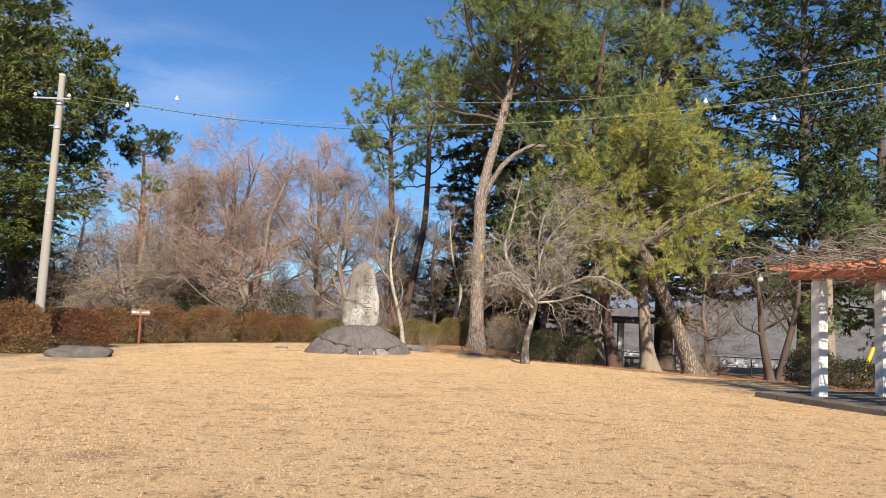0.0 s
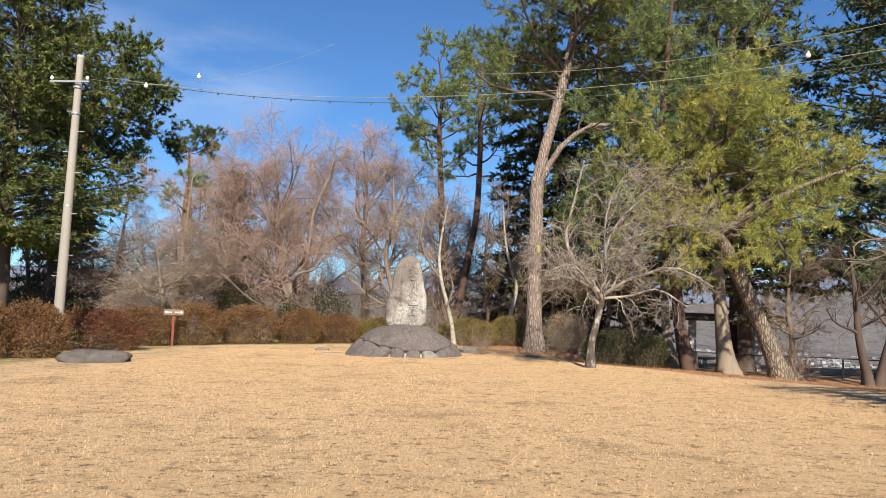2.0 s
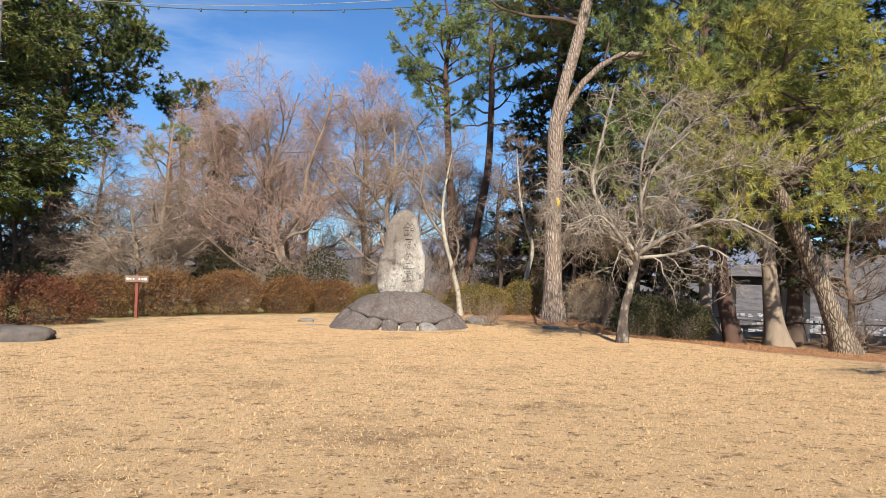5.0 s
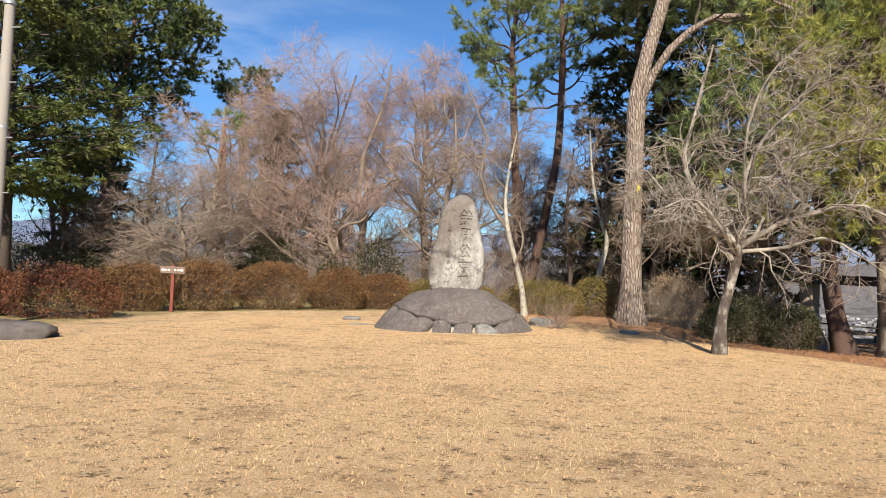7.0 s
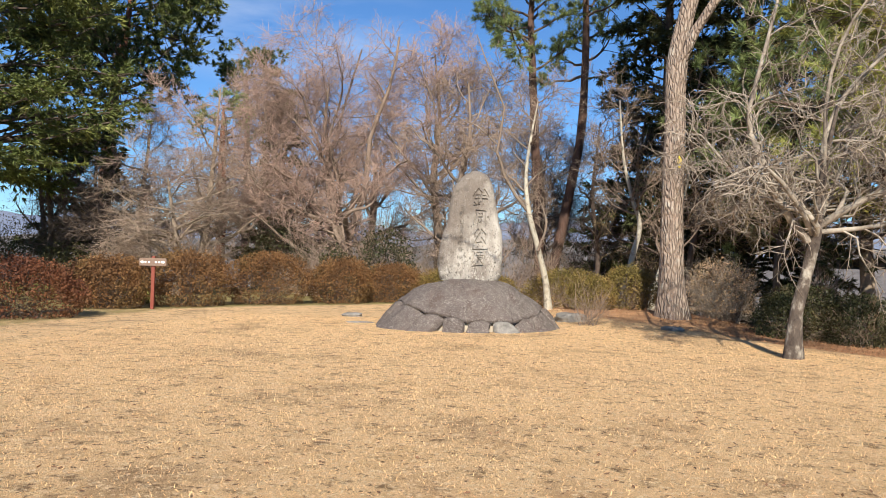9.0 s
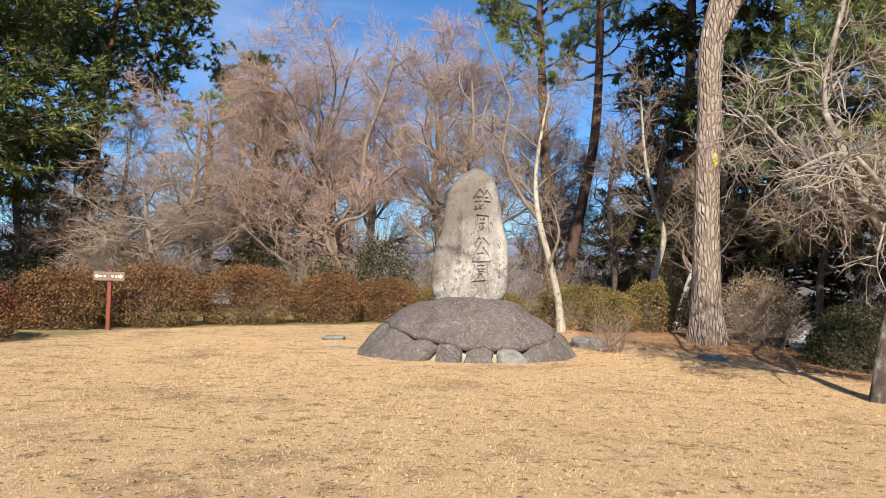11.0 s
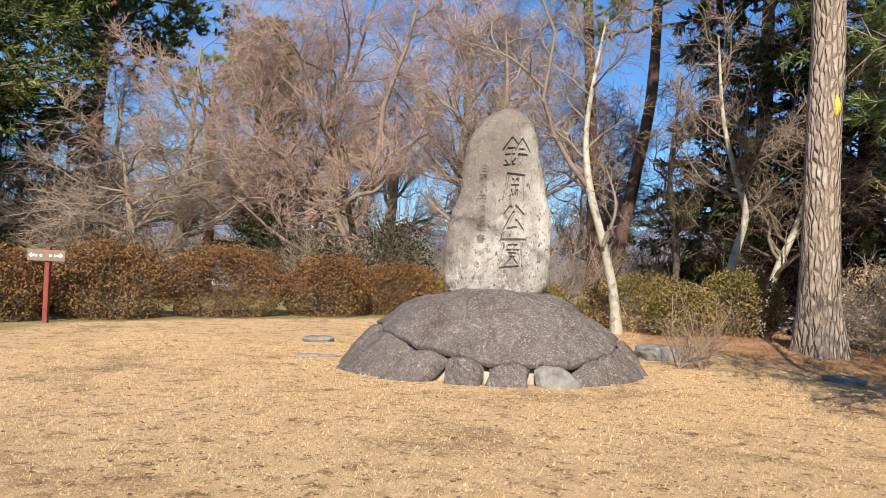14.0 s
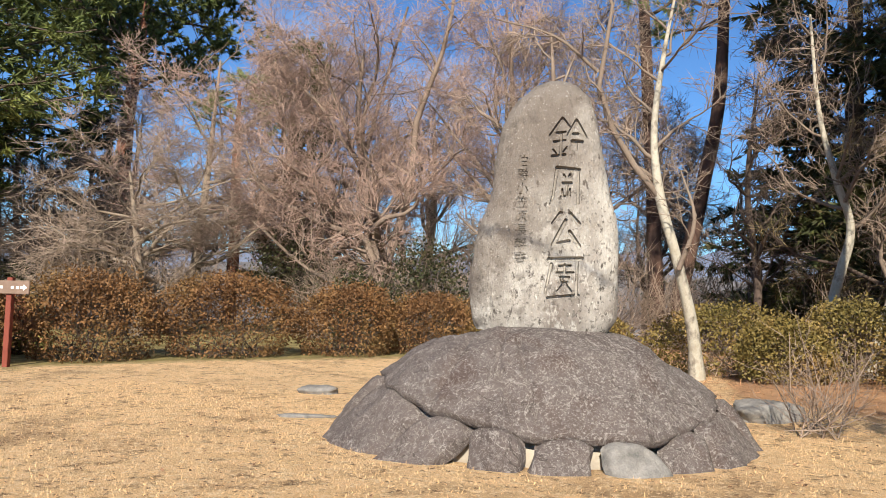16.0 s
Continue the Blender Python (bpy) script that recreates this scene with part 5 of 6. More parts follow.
for hk, (hx, hy, hrx, hry, hh) in enumerate([(4.3, 31.4, 1.0, 0.9, 1.25), (5.4, 31.0, 0.8, 0.8, 1.15), (6.0, 33.4, 0.9, 0.8, 1.0), (3.7, 30.3, 0.7, 0.6, 0.95)]):
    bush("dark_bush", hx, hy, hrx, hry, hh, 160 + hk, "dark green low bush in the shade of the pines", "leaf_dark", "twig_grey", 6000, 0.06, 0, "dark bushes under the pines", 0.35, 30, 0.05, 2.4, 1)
for hk, (hx, hy, hrx, hry, hh) in enumerate([(10.2, 21.3, 0.75, 0.7, 1.12), (11.6, 21.6, 0.85, 0.7, 0.85), (13.2, 21.4, 0.9, 0.8, 0.85)]):
    bush("dark_bush", hx, hy, hrx, hry, hh, 170 + hk, "dark green shrub behind the pergola posts", "leaf_dark", "twig_dark", 4500, 0.06, 0, "shrubs by the pergola", 0.4, 50, 0.15, 2.3, 2)
bush("bare_shrub", -0.55, 29.6, 0.55, 0.5, 1.25, 181, "thin leafless shrub beside the monument", "leaf_tan", "twig_grey", 60, 0.03, 0, "", 0.5, 18, 0.3, 2.2, 2)
for hk in range(7):
    bush("grass_clump", -20.5 + 1.1 * hk, 33.0 + 0.4 * math.sin(hk * 2), 0.4, 0.4, 0.5, 190 + hk, "yellow-green tuft of leaves behind the hedge", "leaf_grass_green", "twig_grey", 700, 0.12, 0, "tufts behind the hedge", 0.6, 12, 0.1, 2.0)

# ---- pines in the foreground ----
MAIN_PINE = pine("pine_tree", [(1.42, 31.6, 0.0), (1.36, 31.5, 2.57), (1.36, 31.5, 4.94), (1.38, 31.5, 6.3), (1.57, 31.5, 7.54), (1.98, 31.6, 9.1), (2.45, 31.8, 11.3), (2.8, 32, 13.3), (3.3, 32.2, 15.6), (3.6, 32.3, 18.0)],
     [0.33, 0.26, 0.245, 0.26, 0.20, 0.19, 0.17, 0.14, 0.10, 0.05], 21, "tall red pine with grey plated bark forking high up", "bark_pine", "needle_pine", 0.58, 44, 4.8, 74, 0.02, (9, 6), 4, 16, 0.24, 0.021, shape=0.4,
     extra=[([(1.40, 31.4, 6.2), (1.92, 31.2, 7.35), (2.6, 31.1, 8.15), (3.46, 31.0, 8.6), (4.3, 30.9, 8.55), (5.4, 30.6, 8.9)], 0.13), ([(2.8, 32, 13.2), (3.6, 31.6, 13.6), (4.6, 31.2, 13.6), (6.0, 30.8, 13.2)], 0.08)], sides=26, rough=0.025)


def moss_patch(root, x, y, z):
    """A yellow lichen cushion on a trunk's bark, uneven at its rim."""
    bm = bmesh.new()
    bmesh.ops.create_icosphere(bm, subdivisions=3, radius=1)
    for v in bm.verts:
        k = 1 + 0.35 * noise.noise(v.co * 2.3)
        v.co = Vector((v.co.x * 0.055 * k, v.co.y * 0.05, v.co.z * 0.15 * k)) + Vector((x, y, z)) - root.location
    part("moss_patch", bm, M["moss_yellow"], root, "yellow lichen patch", True)


moss_patch(MAIN_PINE, 1.47, 31.28, 3.9)
pine("leaning_pine", [(10.2, 31.2, -0.5), (9.5, 31.0, 1.2), (8.55, 30.8, 3.2), (7.85, 30.6, 4.6), (7.4, 30.4, 6.2), (7.3, 30.2, 7.8), (7.5, 30, 9.2)], [0.34, 0.27, 0.25, 0.22, 0.18, 0.13, 0.06], 22,
     "leaning pine with yellow-green needles hanging low", "bark_lean", "needle_yellow", 0.47, 30, 4.2, 84, -0.035, (9, 6), 4, 16, 0.24, 0.021, shape=0.3,
     extra=[([(7.9, 30.6, 4.6), (9.2, 29.8, 5.6), (10.8, 29.4, 6.4), (12.2, 29.2, 6.9)], 0.12), ([(7.6, 30.5, 5.6), (6.3, 29.9, 7.2), (5.2, 29.6, 8.1), (4.4, 29.4, 8.4)], 0.10), ([(7.9, 30.6, 4.7), (10.2, 30.2, 6.8), (11.6, 30, 7.6)], 0.08), ([(7.8, 30.6, 4.8), (7.0, 29.4, 5.2), (6.4, 28.6, 5.0)], 0.07)])
pine("dark_trunk_pine", [(7.55, 33.4, -0.6), (7.15, 33.4, 1.1), (6.95, 33.4, 2.9), (6.5, 33.5, 5.5), (6.4, 33.6, 8.5), (6.6, 33.8, 12.0), (6.9, 34, 15.5)], [0.31, 0.24, 0.22, 0.19, 0.16, 0.11, 0.05], 23,
     "tall pine with a dark reddish crooked trunk", "bark_red", "needle_pine", 0.42, 42, 5.0, 76, 0.02, (8, 6), 4, 13, 0.25, 0.027, shape=0.4)
pine("pale_trunk_pine", [(9.5, 35.2, -0.75), (9.2, 35.2, 1.8), (9.05, 35.2, 3.9), (9.1, 35.3, 7.0), (9.5, 35.4, 11.0), (9.8, 35.5, 15.0), (10, 35.6, 19)], [0.36, 0.27, 0.25, 0.22, 0.18, 0.12, 0.05], 24,
     "tall conifer with a smooth pale trunk flaring at the root", "bark_pale", "needle_pine", 0.34, 44, 5.2, 76, 0.0, (8, 6), 4, 13, 0.25, 0.027, flare=1.9, shape=0.4)
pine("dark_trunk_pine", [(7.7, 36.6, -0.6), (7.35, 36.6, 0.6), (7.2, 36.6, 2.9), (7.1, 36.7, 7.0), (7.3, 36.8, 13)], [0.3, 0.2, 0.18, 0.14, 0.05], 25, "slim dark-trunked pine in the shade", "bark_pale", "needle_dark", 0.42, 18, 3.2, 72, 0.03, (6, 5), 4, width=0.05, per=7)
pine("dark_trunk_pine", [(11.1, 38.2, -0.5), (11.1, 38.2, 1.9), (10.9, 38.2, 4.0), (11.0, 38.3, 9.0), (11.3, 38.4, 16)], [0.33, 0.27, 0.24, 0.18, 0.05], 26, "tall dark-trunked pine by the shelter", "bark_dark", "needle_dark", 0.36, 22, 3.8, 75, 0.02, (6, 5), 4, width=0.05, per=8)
spruce("cedar_tree", 17.6, 37.5, 27.0, 0.29, 6.8, 27, "tall dark cedar with level boughs and gaps of sky", "needle_cedar", "bark_dark", 18, 9, 0.36, -0.02, power=0.6, per=5, width=0.08, length=0.26, tiered=True)
spruce("cedar_tree", 24.0, 42.0, 27.0, 0.30, 6.5, 31, "tall dark cedar at the edge of the slope", "needle_cedar", "bark_dark", 12, 6, 0.36, -0.04, power=0.6, per=4, width=0.10, length=0.28)
spruce("cedar_tree", 12.6, 44.5, 27.0, 0.30, 6.8, 28, "tall dark cedar behind the pines", "needle_dark", "bark_dark", 16, 6, 0.4, -0.06, power=0.6, per=4, width=0.11, length=0.28)
spruce("dark_conifer", 5.2, 44.5, 21.0, 0.10, 5.0, 29, "broad dark conifer standing behind the pine", "needle_dark", "bark_dark", 17, 8, 0.42, -0.08, power=0.5, per=4, width=0.08, length=0.25)
spruce("dark_conifer", 2.0, 43.0, 17.5, 0.08, 4.0, 30, "broad dark conifer standing behind the pine", "needle_dark", "bark_dark", 15, 8, 0.32, -0.08, power=0.5, per=4, width=0.08, length=0.25)
bare_tree("bare_tree", [(12.4, 36.4, -0.9), (12.5, 36.4, 0.8), (12.3, 36.4, 2.2), (12.5, 36.4, 4.4)], [0.14, 0.11, 0.08, 0.03], 44, "small spreading leafless tree with brown twigs by the fence", 15, 2.8, "bark_bare", "twig_grey", 0.25, 60, 0.02, (9, 8, 6), (0.45, 0.45, 0.5), 0.2, 0.0, 1.2, dome=(12.4, 36.4, 3.2, 2.3, 2.0, 2.4))
bare_tree("bare_tree", [(14.1, 33.2, -0.6), (13.7, 33, 1.0), (13.6, 33, 2.3), (13.4, 33, 4.2)], [0.17, 0.14, 0.11, 0.04], 41, "small dark twisted leafless tree near the fence", 9, 2.2, "bark_dark", "twig_dark", 0.3, 50, 0.08, (5, 5, 4))
bare_tree("bare_tree", [(14.5, 33.2, -0.6), (14.85, 33, 1.1), (15.2, 33, 2.6), (15.3, 33, 4.4)], [0.17, 0.14, 0.11, 0.04], 42, "small dark twisted leafless tree near the fence", 9, 2.2, "bark_dark", "twig_dark", 0.3, 50, 0.08, (5, 5, 4))
pine("pale_trunk_pine", [(17.0, 34.0, -0.6), (16.9, 34, 2.5), (16.9, 34, 5.0), (17.1, 34.2, 8.0)], [0.36, 0.33, 0.26, 0.05], 43, "pale-trunked pine with low green boughs", "bark_pale", "needle_pine", 0.35, 18, 2.8, 80, 0.0, (6, 5), 4)

# ---- plum, birch and thin trees ----
bare_tree("plum_tree", [(2.72, 25.1, 0.0), (2.74, 25.1, 0.7), (2.87, 25.12, 1.3), (3.0, 25.1, 2.0), (3.1, 25.1, 3.0), (3.3, 25.2, 4.0)], [0.12, 0.095, 0.092, 0.09, 0.05, 0.02], 51, "old plum tree with a lichen-spotted trunk and tangled bare branches",
          4, 2.2, "bark_lichen", "twig_lichen", 0.45, 66, 0.02, (12, 8, 4), (0.58, 0.55, 0.5), 0.42, 0.0, 1.25, limb_bark="limb_lichen", fork=(58, 52, 46),
          extra=[([(2.9, 25.1, 1.85), (2.47, 25.0, 2.4), (2.07, 24.9, 3.3), (1.92, 24.9, 3.8), (2.19, 24.9, 5.0), (2.41, 25, 6.0)], 0.065), ([(3.0, 25.1, 2.0), (3.11, 25.2, 3.4), (3.5, 25.3, 4.3), (4.2, 25.3, 5.0)], 0.06),
                 ([(3.04, 25.1, 2.1), (3.7, 24.9, 2.55), (4.4, 24.8, 2.8), (5.1, 24.7, 2.9), (6.0, 24.6, 2.4)], 0.065), ([(2.95, 25.1, 1.95), (2.6, 24.6, 2.4), (2.0, 24.1, 2.9), (1.3, 23.9, 2.6)], 0.05),
                 ([(3.0, 25.1, 2.1), (3.5, 25.9, 2.9), (3.9, 26.6, 3.8)], 0.05), ([(3.0, 25.1, 2.0), (3.8, 25.0, 2.1), (4.6, 25.0, 2.3), (5.6, 25.1, 1.7)], 0.045),
                 ([(2.5, 25.0, 2.4), (1.8, 25.2, 2.9), (1.2, 25.3, 3.6), (0.9, 25.3, 3.2)], 0.035), ([(3.4, 25.3, 3.6), (4.4, 25.2, 4.0), (5.4, 25.0, 4.2), (6.2, 24.9, 3.8)], 0.035), ([(3.1, 25.1, 3.0), (3.0, 24.6, 4.2), (3.3, 24.3, 5.2), (3.9, 24.1, 5.8)], 0.035), ([(3.5, 25.3, 4.2), (4.3, 25.6, 5.2), (5.2, 25.8, 5.6)], 0.03)], droop=0.06)
bare_tree("birch_tree", [(-1.68, 33.1, 0.1), (-1.76, 32.9, 0.9), (-1.98, 32.6, 1.86), (-2.23, 32.5, 2.78), (-2.32, 32.5, 3.71), (-2.21, 32.5, 4.75), (-2.05, 32.5, 5.7)], [0.092, 0.08, 0.074, 0.066, 0.05, 0.034, 0.012], 52,
          "slim tree with a white lichen-covered trunk behind the monument", 10, 1.9, "bark_white", "twig_grey", 0.45, 55, 0.06, (7, 6, 5), (0.5, 0.5, 0.55), 0.2, limb_bark="bark_grey",
          extra=[([(-2.17, 32.5, 2.65), (-2.78, 32.4, 3.47), (-3.1, 32.3, 4.41), (-2.9, 32.3, 5.35), (-3.28, 32.2, 6.31), (-3.7, 32.2, 7.4)], 0.05), ([(-3.1, 32.3, 4.5), (-3.7, 32.1, 5.0), (-4.6, 32, 5.3)], 0.03), ([(-1.95, 32.5, 1.7), (-1.75, 32.5, 2.4), (-1.95, 32.5, 3.1)], 0.04)])
bare_tree("white_trunk_tree", [(0.25, 36.3, 0.0), (0.6, 36.2, 1.65), (0.79, 36.1, 2.6), (0.55, 36, 3.42), (0.26, 36, 4.65), (0.1, 36, 6.4)], [0.10, 0.085, 0.075, 0.06, 0.04, 0.02], 53,
          "slim crooked tree with a whitish trunk before the dark conifers", 12, 2.2, "bark_white", "twig_grey", 0.4, 55, 0.06, (6, 6, 5), wig=0.22, limb_bark="bark_grey")
bare_tree("white_trunk_tree", [(1.15, 36.6, -0.3), (1.3, 36.5, 0.7), (1.56, 36.5, 1.56), (2.0, 36.5, 2.86), (2.25, 36.5, 4.6)], [0.11, 0.095, 0.085, 0.06, 0.02], 58, "leaning slim tree with a whitish trunk before the dark conifers", 10, 2.0, "bark_white", "twig_grey", 0.4, 55, 0.05, (6, 6, 5), wig=0.22, limb_bark="bark_grey")
bare_tree("bare_tree", [(2.6, 38.6, -0.6), (2.5, 38.6, 1.2), (2.7, 38.6, 3.0), (2.5, 38.6, 5.6), (2.7, 38.6, 7.8)], [0.13, 0.11, 0.09, 0.06, 0.02], 56, "slender leafless tree with olive-brown twigs before the conifers", 16, 3.0, "bark_dark", "twig_olive", 0.25, 66, -0.05, (9, 7, 6), (0.45, 0.45, 0.5), 0.2, 0.2, 1.3, droop=0.05)
bare_tree("bare_tree", [(4.9, 36.6, -0.6), (4.8, 36.6, 1.4), (5.0, 36.6, 3.2), (5.2, 36.6, 5.8), (5.1, 36.6, 7.6)], [0.12, 0.10, 0.085, 0.055, 0.02], 57, "slender leafless tree with olive-brown twigs before the conifers", 16, 2.8, "bark_dark", "twig_olive", 0.25, 66, -0.05, (9, 7, 6), (0.45, 0.45, 0.5), 0.2, 0.2, 1.3, droop=0.05)
pine("red_pine", [(-2.6, 43.0, -0.2), (-2.8, 43, 1.5), (-2.95, 43, 4.3), (-3.12, 43, 6.8), (-3.3, 43, 9.6), (-3.4, 43, 11.3), (-3.3, 43, 13.2), (-3.6, 43, 15.2)], [0.24, 0.21, 0.19, 0.17, 0.14, 0.12, 0.09, 0.03], 54,
     "tall slim red pine with an open tufted crown", "bark_red", "needle_pine", 0.54, 26, 2.7, 70, 0.06, (6, 5), 5, shape=0.3)
pine("red_pine", [(-2.6, 43.0, -0.2), (-2.2, 43, 1.3), (-1.65, 43, 4.3), (-1.26, 43, 6.8), (-1.18, 43, 10.4), (-1.3, 43, 13.6), (-1.0, 43, 15.6)], [0.25, 0.22, 0.19, 0.17, 0.14, 0.09, 0.03], 55,
     "tall slim leaning red pine with an open tufted crown", "bark_red", "needle_pine", 0.58, 22, 2.6, 68, 0.06, (6, 5), 5, shape=0.3)

# ---- leafless wood along the back ----
WOOD = "twig_russet"
bare_tree("bare_tree", [(-11.0, 44.0, -0.3), (-11.15, 44, 1.2), (-11.5, 44, 2.6), (-12.0, 44, 4.4), (-12.4, 44, 6.8), (-12.3, 44, 9.0)], [0.34, 0.28, 0.23, 0.16, 0.10, 0.04], 61, "large spreading leafless tree with dark limbs and russet twigs",
          19, 6.2, "bark_bare", WOOD, 0.14, 50, 0.03, (12, 10, 7), (0.40, 0.45, 0.55), wig=0.24, thin=1.5, shape=0.4, dome=(-11.8, 44, 6.4, 5.0, 4.2, 6.1),
          extra=[([(-11.2, 44, 2.0), (-10.4, 43.8, 4.5), (-10.2, 43.6, 6.5), (-9.4, 43.5, 8.6), (-8.9, 43.5, 11)], 0.15), ([(-11.1, 44, 1.6), (-12.6, 43.2, 3.2), (-14.0, 42.6, 5.2), (-14.6, 42.2, 8.2)], 0.13),
                 ([(-11.2, 44, 1.9), (-12.4, 44.4, 4.4), (-12.0, 44.6, 7.2), (-11.0, 44.5, 10.6)], 0.12), ([(-10.7, 44, 0.6), (-12.6, 41.6, 1.2), (-14.4, 40.2, 1.5), (-16.2, 39.6, 1.2)], 0.08)])
bare_tree("bare_tree", [(-7.4, 45.5, -0.3), (-7.5, 45.5, 2.6), (-7.8, 45.5, 5.0), (-7.6, 45.5, 7.6), (-7.9, 45.5, 10.6)], [0.24, 0.2, 0.15, 0.1, 0.03], 62, "tall leafless tree with a fan of fine russet twigs", 19, 5.2, "bark_bare", WOOD, 0.16, 52, 0.03, (12, 9, 7), (0.40, 0.45, 0.55), wig=0.24, thin=1.5, shape=0.4, dome=(-8.0, 45.5, 6.6, 3.5, 3.5, 6.2))
bare_tree("bare_tree", [(-5.0, 41.0, -0.3), (-5.2, 41, 2.0), (-5.7, 41, 4.2), (-5.4, 41, 6.2), (-5.5, 41, 8.2)], [0.2, 0.16, 0.12, 0.07, 0.03], 63, "leafless tree with fine grey twigs behind the monument", 15, 4.0, "bark_bare", "twig_grey", 0.16, 54, 0.01, (10, 8, 6), (0.42, 0.45, 0.55), wig=0.24, thin=1.4, dome=(-5.2, 41, 5.2, 3.0, 3.0, 4.4))
bare_tree("maple_tree", [(-17.2, 42.0, -0.4), (-17.0, 42, 1.2), (-16.8, 42, 3.2), (-16.6, 42, 5.6), (-16.4, 42, 8.4)], [0.22, 0.18, 0.14, 0.08, 0.03], 64, "leafless maple with layers of very fine russet twigs", 18, 4.6, "bark_pale", WOOD, 0.14, 62, 0.0, (11, 9, 7), (0.42, 0.45, 0.5), 0.16, 0.3, 1.5, shape=0.35, dome=(-16.4, 42, 6.6, 4.1, 3.4, 4.9))
bare_tree("maple_tree", [(-20.8, 43.5, -0.4), (-20.7, 43.5, 1.2), (-21.0, 43.5, 3.2), (-20.8, 43.5, 5.2), (-20.6, 43.5, 7.2)], [0.22, 0.18, 0.14, 0.08, 0.03], 65, "leafless maple with layers of very fine russet twigs", 16, 4.2, "bark_pale", WOOD, 0.14, 62, 0.0, (10, 9, 7), (0.42, 0.45, 0.5), 0.16, 0.3, 1.5, shape=0.35, dome=(-20.2, 43.5, 5.4, 3.6, 3.2, 3.6))
bare_tree("maple_tree", [(-15.9, 38.2, -0.4), (-15.8, 38.2, 0.9), (-16.0, 38.2, 2.2), (-16.4, 38.2, 4.2)], [0.17, 0.14, 0.11, 0.03], 66, "low leafless maple with drooping layers of grey-brown twigs", 20, 4.4, "bark_pale", "twig_grey", 0.16, 70, -0.03, (10, 8, 6), (0.42, 0.45, 0.5), 0.16, 0.55, 1.3, dome=(-16.6, 38.2, 3.3, 4.1, 3.2, 2.7))
# dark bark and twigs here carry the spruce's shade in their colour
bare_tree("maple_tree", [(-19.6, 39.4, -0.4), (-19.8, 39.4, 0.9), (-20.0, 39.4, 2.2), (-20.2, 39.4, 3.6)], [0.15, 0.12, 0.09, 0.03], 67, "low leafless maple with drooping layers of twigs darkened for shade", 15, 3.4, "bark_dark", "twig_dark", 0.12, 68, -0.03, (8, 7, 6), (0.45, 0.45, 0.5), 0.16, 0.5, 1.4, dome=(-20.0, 39.4, 2.4, 3.2, 2.6, 2.3))
bare_tree("bare_tree", [(-12.6, 52.0, -4.5), (-12.8, 52, 0.5), (-12.5, 52, 4.5), (-12.6, 52, 9.0)], [0.28, 0.24, 0.16, 0.03], 75, "leafless tree deep in the wood with russet twigs", 16, 5.4, "bark_bare", WOOD, 0.35, 54, 0.02, (11, 9, 7), (0.42, 0.45, 0.55), wig=0.24, thin=1.8, shape=0.4, dome=(-13.6, 52, 6.6, 5.2, 4, 6.6))
bare_tree("bare_tree", [(-3.4, 52.0, -4.5), (-3.6, 52, 0.5), (-3.4, 52, 4.0), (-3.6, 52, 7.0)], [0.26, 0.22, 0.15, 0.03], 76, "leafless tree deep in the wood with russet twigs", 15, 4.8, "bark_bare", WOOD, 0.35, 54, 0.02, (11, 9, 7), (0.42, 0.45, 0.55), wig=0.24, thin=1.8, shape=0.4, dome=(-3.6, 52, 3.6, 4.6, 4, 5.0))
bare_tree("bare_tree", [(-19.0, 52.0, -4.5), (-19.2, 52, 0.5), (-19.0, 52, 4.5), (-19.2, 52, 9.0)], [0.28, 0.24, 0.16, 0.03], 77, "leafless tree deep in the wood with russet twigs", 16, 5.4, "bark_bare", WOOD, 0.35, 54, 0.02, (11, 9, 7), (0.42, 0.45, 0.55), wig=0.24, thin=1.8, shape=0.4, dome=(-19.2, 52, 6.0, 4.8, 4, 5.6))
bare_tree("bare_tree", [(-26.2, 43.5, -0.4), (-26.0, 43.5, 2.0), (-26.3, 43.5, 4.5), (-26.0, 43.5, 7.0)], [0.15, 0.12, 0.09, 0.03], 68, "slim dark leafless tree against the sky", 10, 2.6, "bark_dark", "twig_dark", 0.25, 42, 0.12, (6, 5, 4))
bare_tree("bare_tree", [(-22.6, 39.5, -0.4), (-22.4, 39.5, 2.0), (-22.6, 39.5, 4.5), (-22.2, 39.5, 6.5)], [0.14, 0.11, 0.08, 0.03], 69, "slim dark leafless tree against the sky", 9, 2.2, "bark_dark", "twig_dark", 0.3, 42, 0.12, (6, 5, 4))
pine("red_pine", [(-29.2, 52.0, -3.0), (-29.1, 52, 3.0), (-28.9, 52, 7.6), (-28.4, 51.8, 11.0), (-27.6, 51.6, 15.0), (-27.4, 51.5, 18.0)], [0.46, 0.40, 0.36, 0.27, 0.15, 0.06], 71, "red-barked pine with a dense dark crown", "bark_trunk_red", "needle_spruce", 0.52, 40, 6.4, 74, 0.01, (8, 6), 5, width=0.09, per=8, needle_len=0.32, shape=0.4)
pine("red_pine", [(-18.6, 46.4, -0.5), (-18.5, 46.4, 3.0), (-18.6, 46.4, 6.0), (-18.6, 46.4, 8.6)], [0.24, 0.22, 0.18, 0.05], 72, "red-barked pine half hidden in the bare wood", "bark_trunk_red", "needle_pine", 0.75, 10, 2.0, 65, 0.05, (5, 5), 4)
spruce("dark_conifer", -15.6, 46.6, 9.6, 0.16, 2.3, 78, "olive-green conifer standing among the bare trees", "needle_olive", "bark_pale", 12, 6, 0.16, -0.05, power=0.5, per=3, width=0.08, length=0.22)
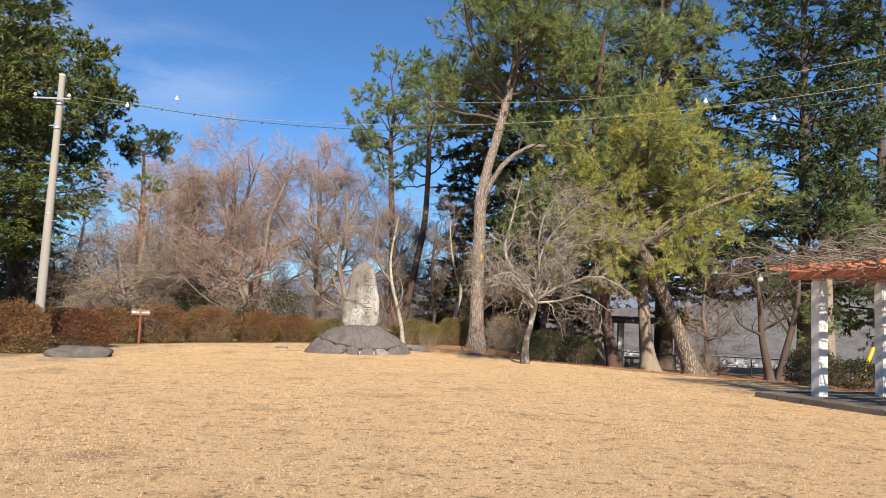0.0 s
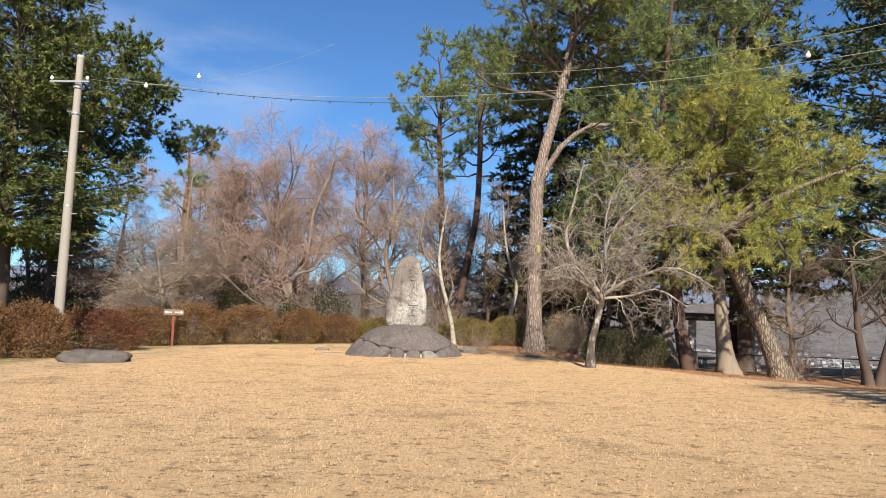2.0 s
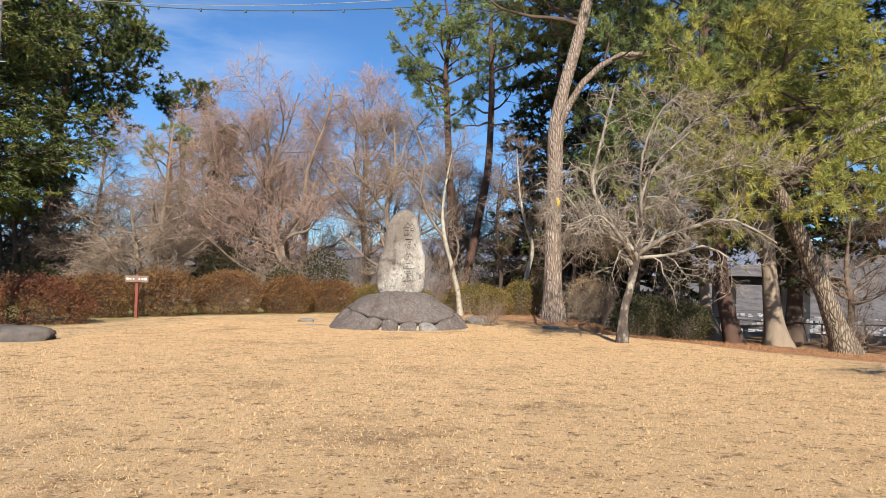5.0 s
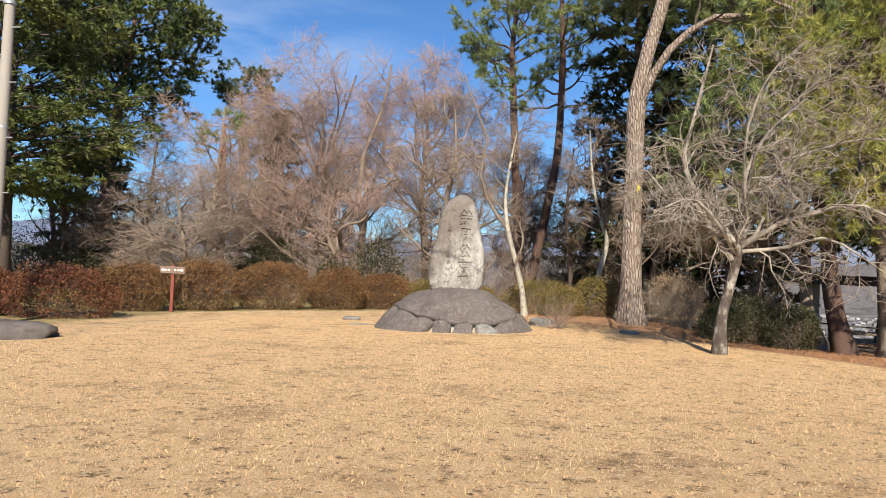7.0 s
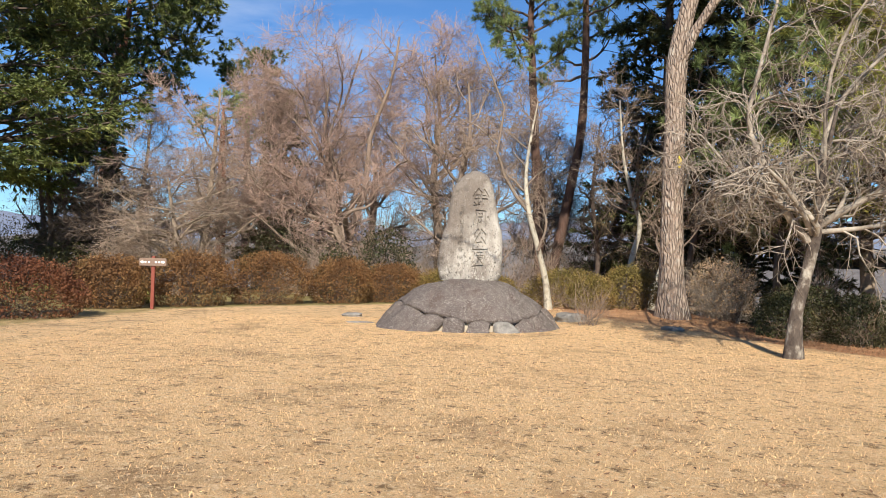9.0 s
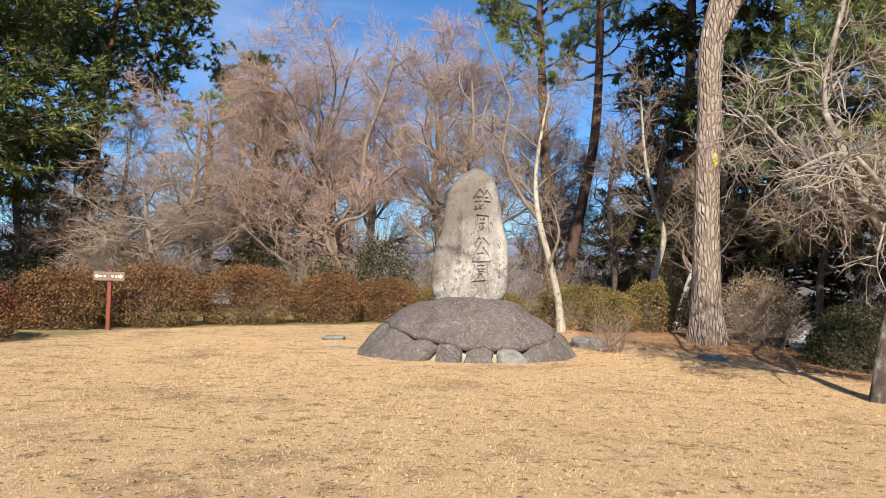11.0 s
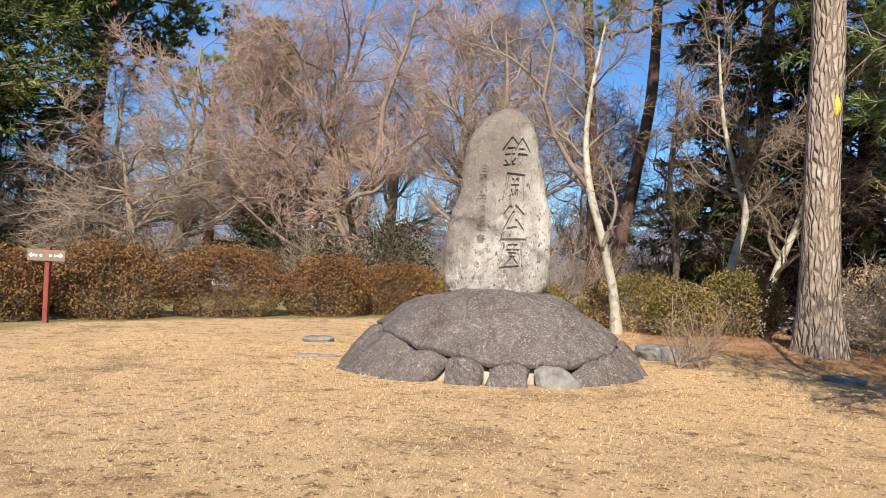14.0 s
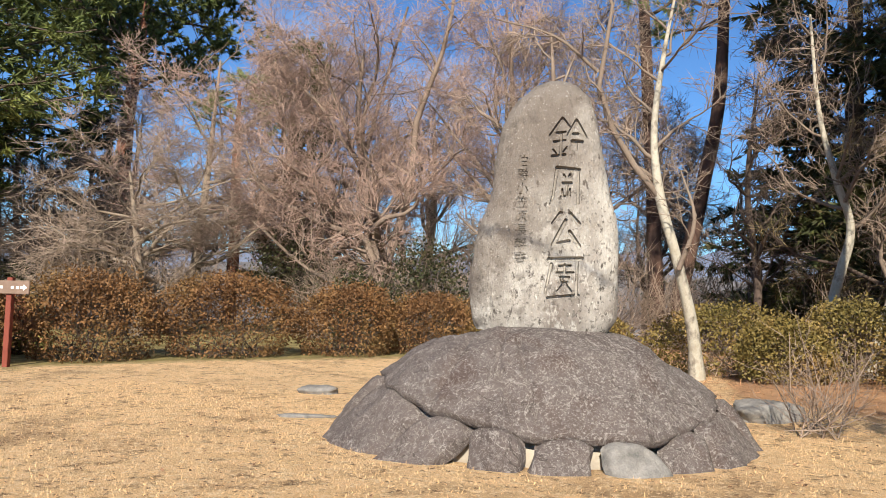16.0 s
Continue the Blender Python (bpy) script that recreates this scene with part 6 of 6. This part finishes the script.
# enlarged so that its dark needles fill in for shade under the trees
spruce("dark_conifer", -25.6, 46.5, 8.4, 0.08, 3.4, 79, "low dark conifer in the shade behind the hedge", "needle_dark", "bark_dark", 9, 6, 0.14, -0.05, power=0.5, per=3, width=0.12, length=0.28)
for sk, (sx, sy, st) in enumerate([(-0.6, 39.6, 6.4), (1.0, 41.2, 7.0), (-3.0, 47.0, 6.6), (-24.2, 42.6, 6.0)]):
    bare_tree("bare_tree", [(sx, sy, -0.8), (sx + 0.15, sy, 1.6), (sx - 0.1, sy, 3.8), (sx + 0.1, sy, st)], [0.11, 0.09, 0.065, 0.02], 90 + sk, "slim dark leafless tree in the thicket", 12, 2.6, "bark_dark", "twig_dark", 0.2, 48, 0.05, (7, 6, 5), (0.5, 0.5, 0.5), 0.2, 0.0, 1.3)
pine("far_pine", [(-24.0, 60.0, -8.0), (-24.0, 60, 5.0), (-24.2, 60, 11.8), (-24.4, 60, 13.6)], [0.3, 0.25, 0.15, 0.06], 73, "pine top rising behind the bare wood", "bark_red", "needle_spruce", 0.88, 14, 2.4, 84, 0.03, (6, 5), 6, width=0.03, shape=0.2)
spruce("spruce_tree", -22.6, 36.0, 23.0, 0.345, 5.8, 74, "large dark green spruce with tiers of spreading boughs", "needle_spruce", "bark_dark", 16, 13, 0.42, 0.0, power=0.5, per=5, width=0.065, length=0.25, tiered=True)

# brush between the trunks
# the leftmost evergreens are oversized, their dark leaves standing in for the wood's shade
for ek, (ex, ey, ew, eh) in enumerate([(-8.1, 39.4, 1.3, 2.6), (-9.9, 39.2, 0.9, 1.8), (2.2, 40.0, 1.6, 3.4), (-13.6, 42.0, 1.5, 3.2), (-20.5, 38.4, 1.6, 1.9), (-23.2, 39.5, 1.9, 2.2), (-26.0, 42.0, 2.2, 3.4), (-22.0, 44.0, 2.4, 4.6), (-29.0, 43.5, 2.4, 2.4)]):
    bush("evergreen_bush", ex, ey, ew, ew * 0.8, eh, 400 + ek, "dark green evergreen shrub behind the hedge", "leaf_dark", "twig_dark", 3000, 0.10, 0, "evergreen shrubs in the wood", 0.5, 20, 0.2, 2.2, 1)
for bk, (bx, by, bw, bh, tw) in enumerate([(-9.0, 41.0, 2.4, 3.2, "twig_grey"), (-4.6, 40.2, 2.2, 2.8, "twig_grey"), (-13.5, 43.5, 2.4, 3.0, "twig_grey"), (-22.5, 44.5, 2.6, 3.4, "twig_dark"), (0.2, 41.0, 2.4, 3.2, "twig_dark"), (-1.6, 46.0, 2.6, 3.4, "twig_grey"), (-26.5, 40.5, 2.4, 2.6, "twig_dark"), (-6.8, 47.0, 2.6, 3.6, "twig_grey"), (-11.5, 40.5, 2.2, 2.4, "twig_grey"), (-16.5, 39.5, 2.2, 2.2, "twig_grey"), (-7.0, 41.0, 2.2, 2.6, "twig_grey"), (-2.6, 41.5, 2.2, 2.8, "twig_grey"), (-19.5, 45.5, 2.4, 3.0, "twig_dark"), (-15.5, 46.0, 2.4, 3.0, "twig_grey"), (12.5, 36.4, 1.2, 2.2, "twig_grey"), (-0.4, 44.5, 2.6, 3.2, "twig_grey"), (1.6, 39.5, 1.8, 2.6, "twig_grey"), (3.4, 38.5, 1.6, 2.4, "twig_dark"), (5.6, 35.2, 0.8, 3.0, "twig_grey"), (-10.7, 48.0, 2.6, 7.2, "twig_grey"), (-14.2, 48.5, 2.6, 6.4, "twig_grey")]):
    bush("thicket", bx, by, bw, bw * 0.7, bh, 300 + bk, "leafless tangled brush with a few dull leaves", "leaf_dark", tw, 500, 0.06, 0, "brush in the wood", 0.6, 32, 0.3, 2.0, 3, 2.3)
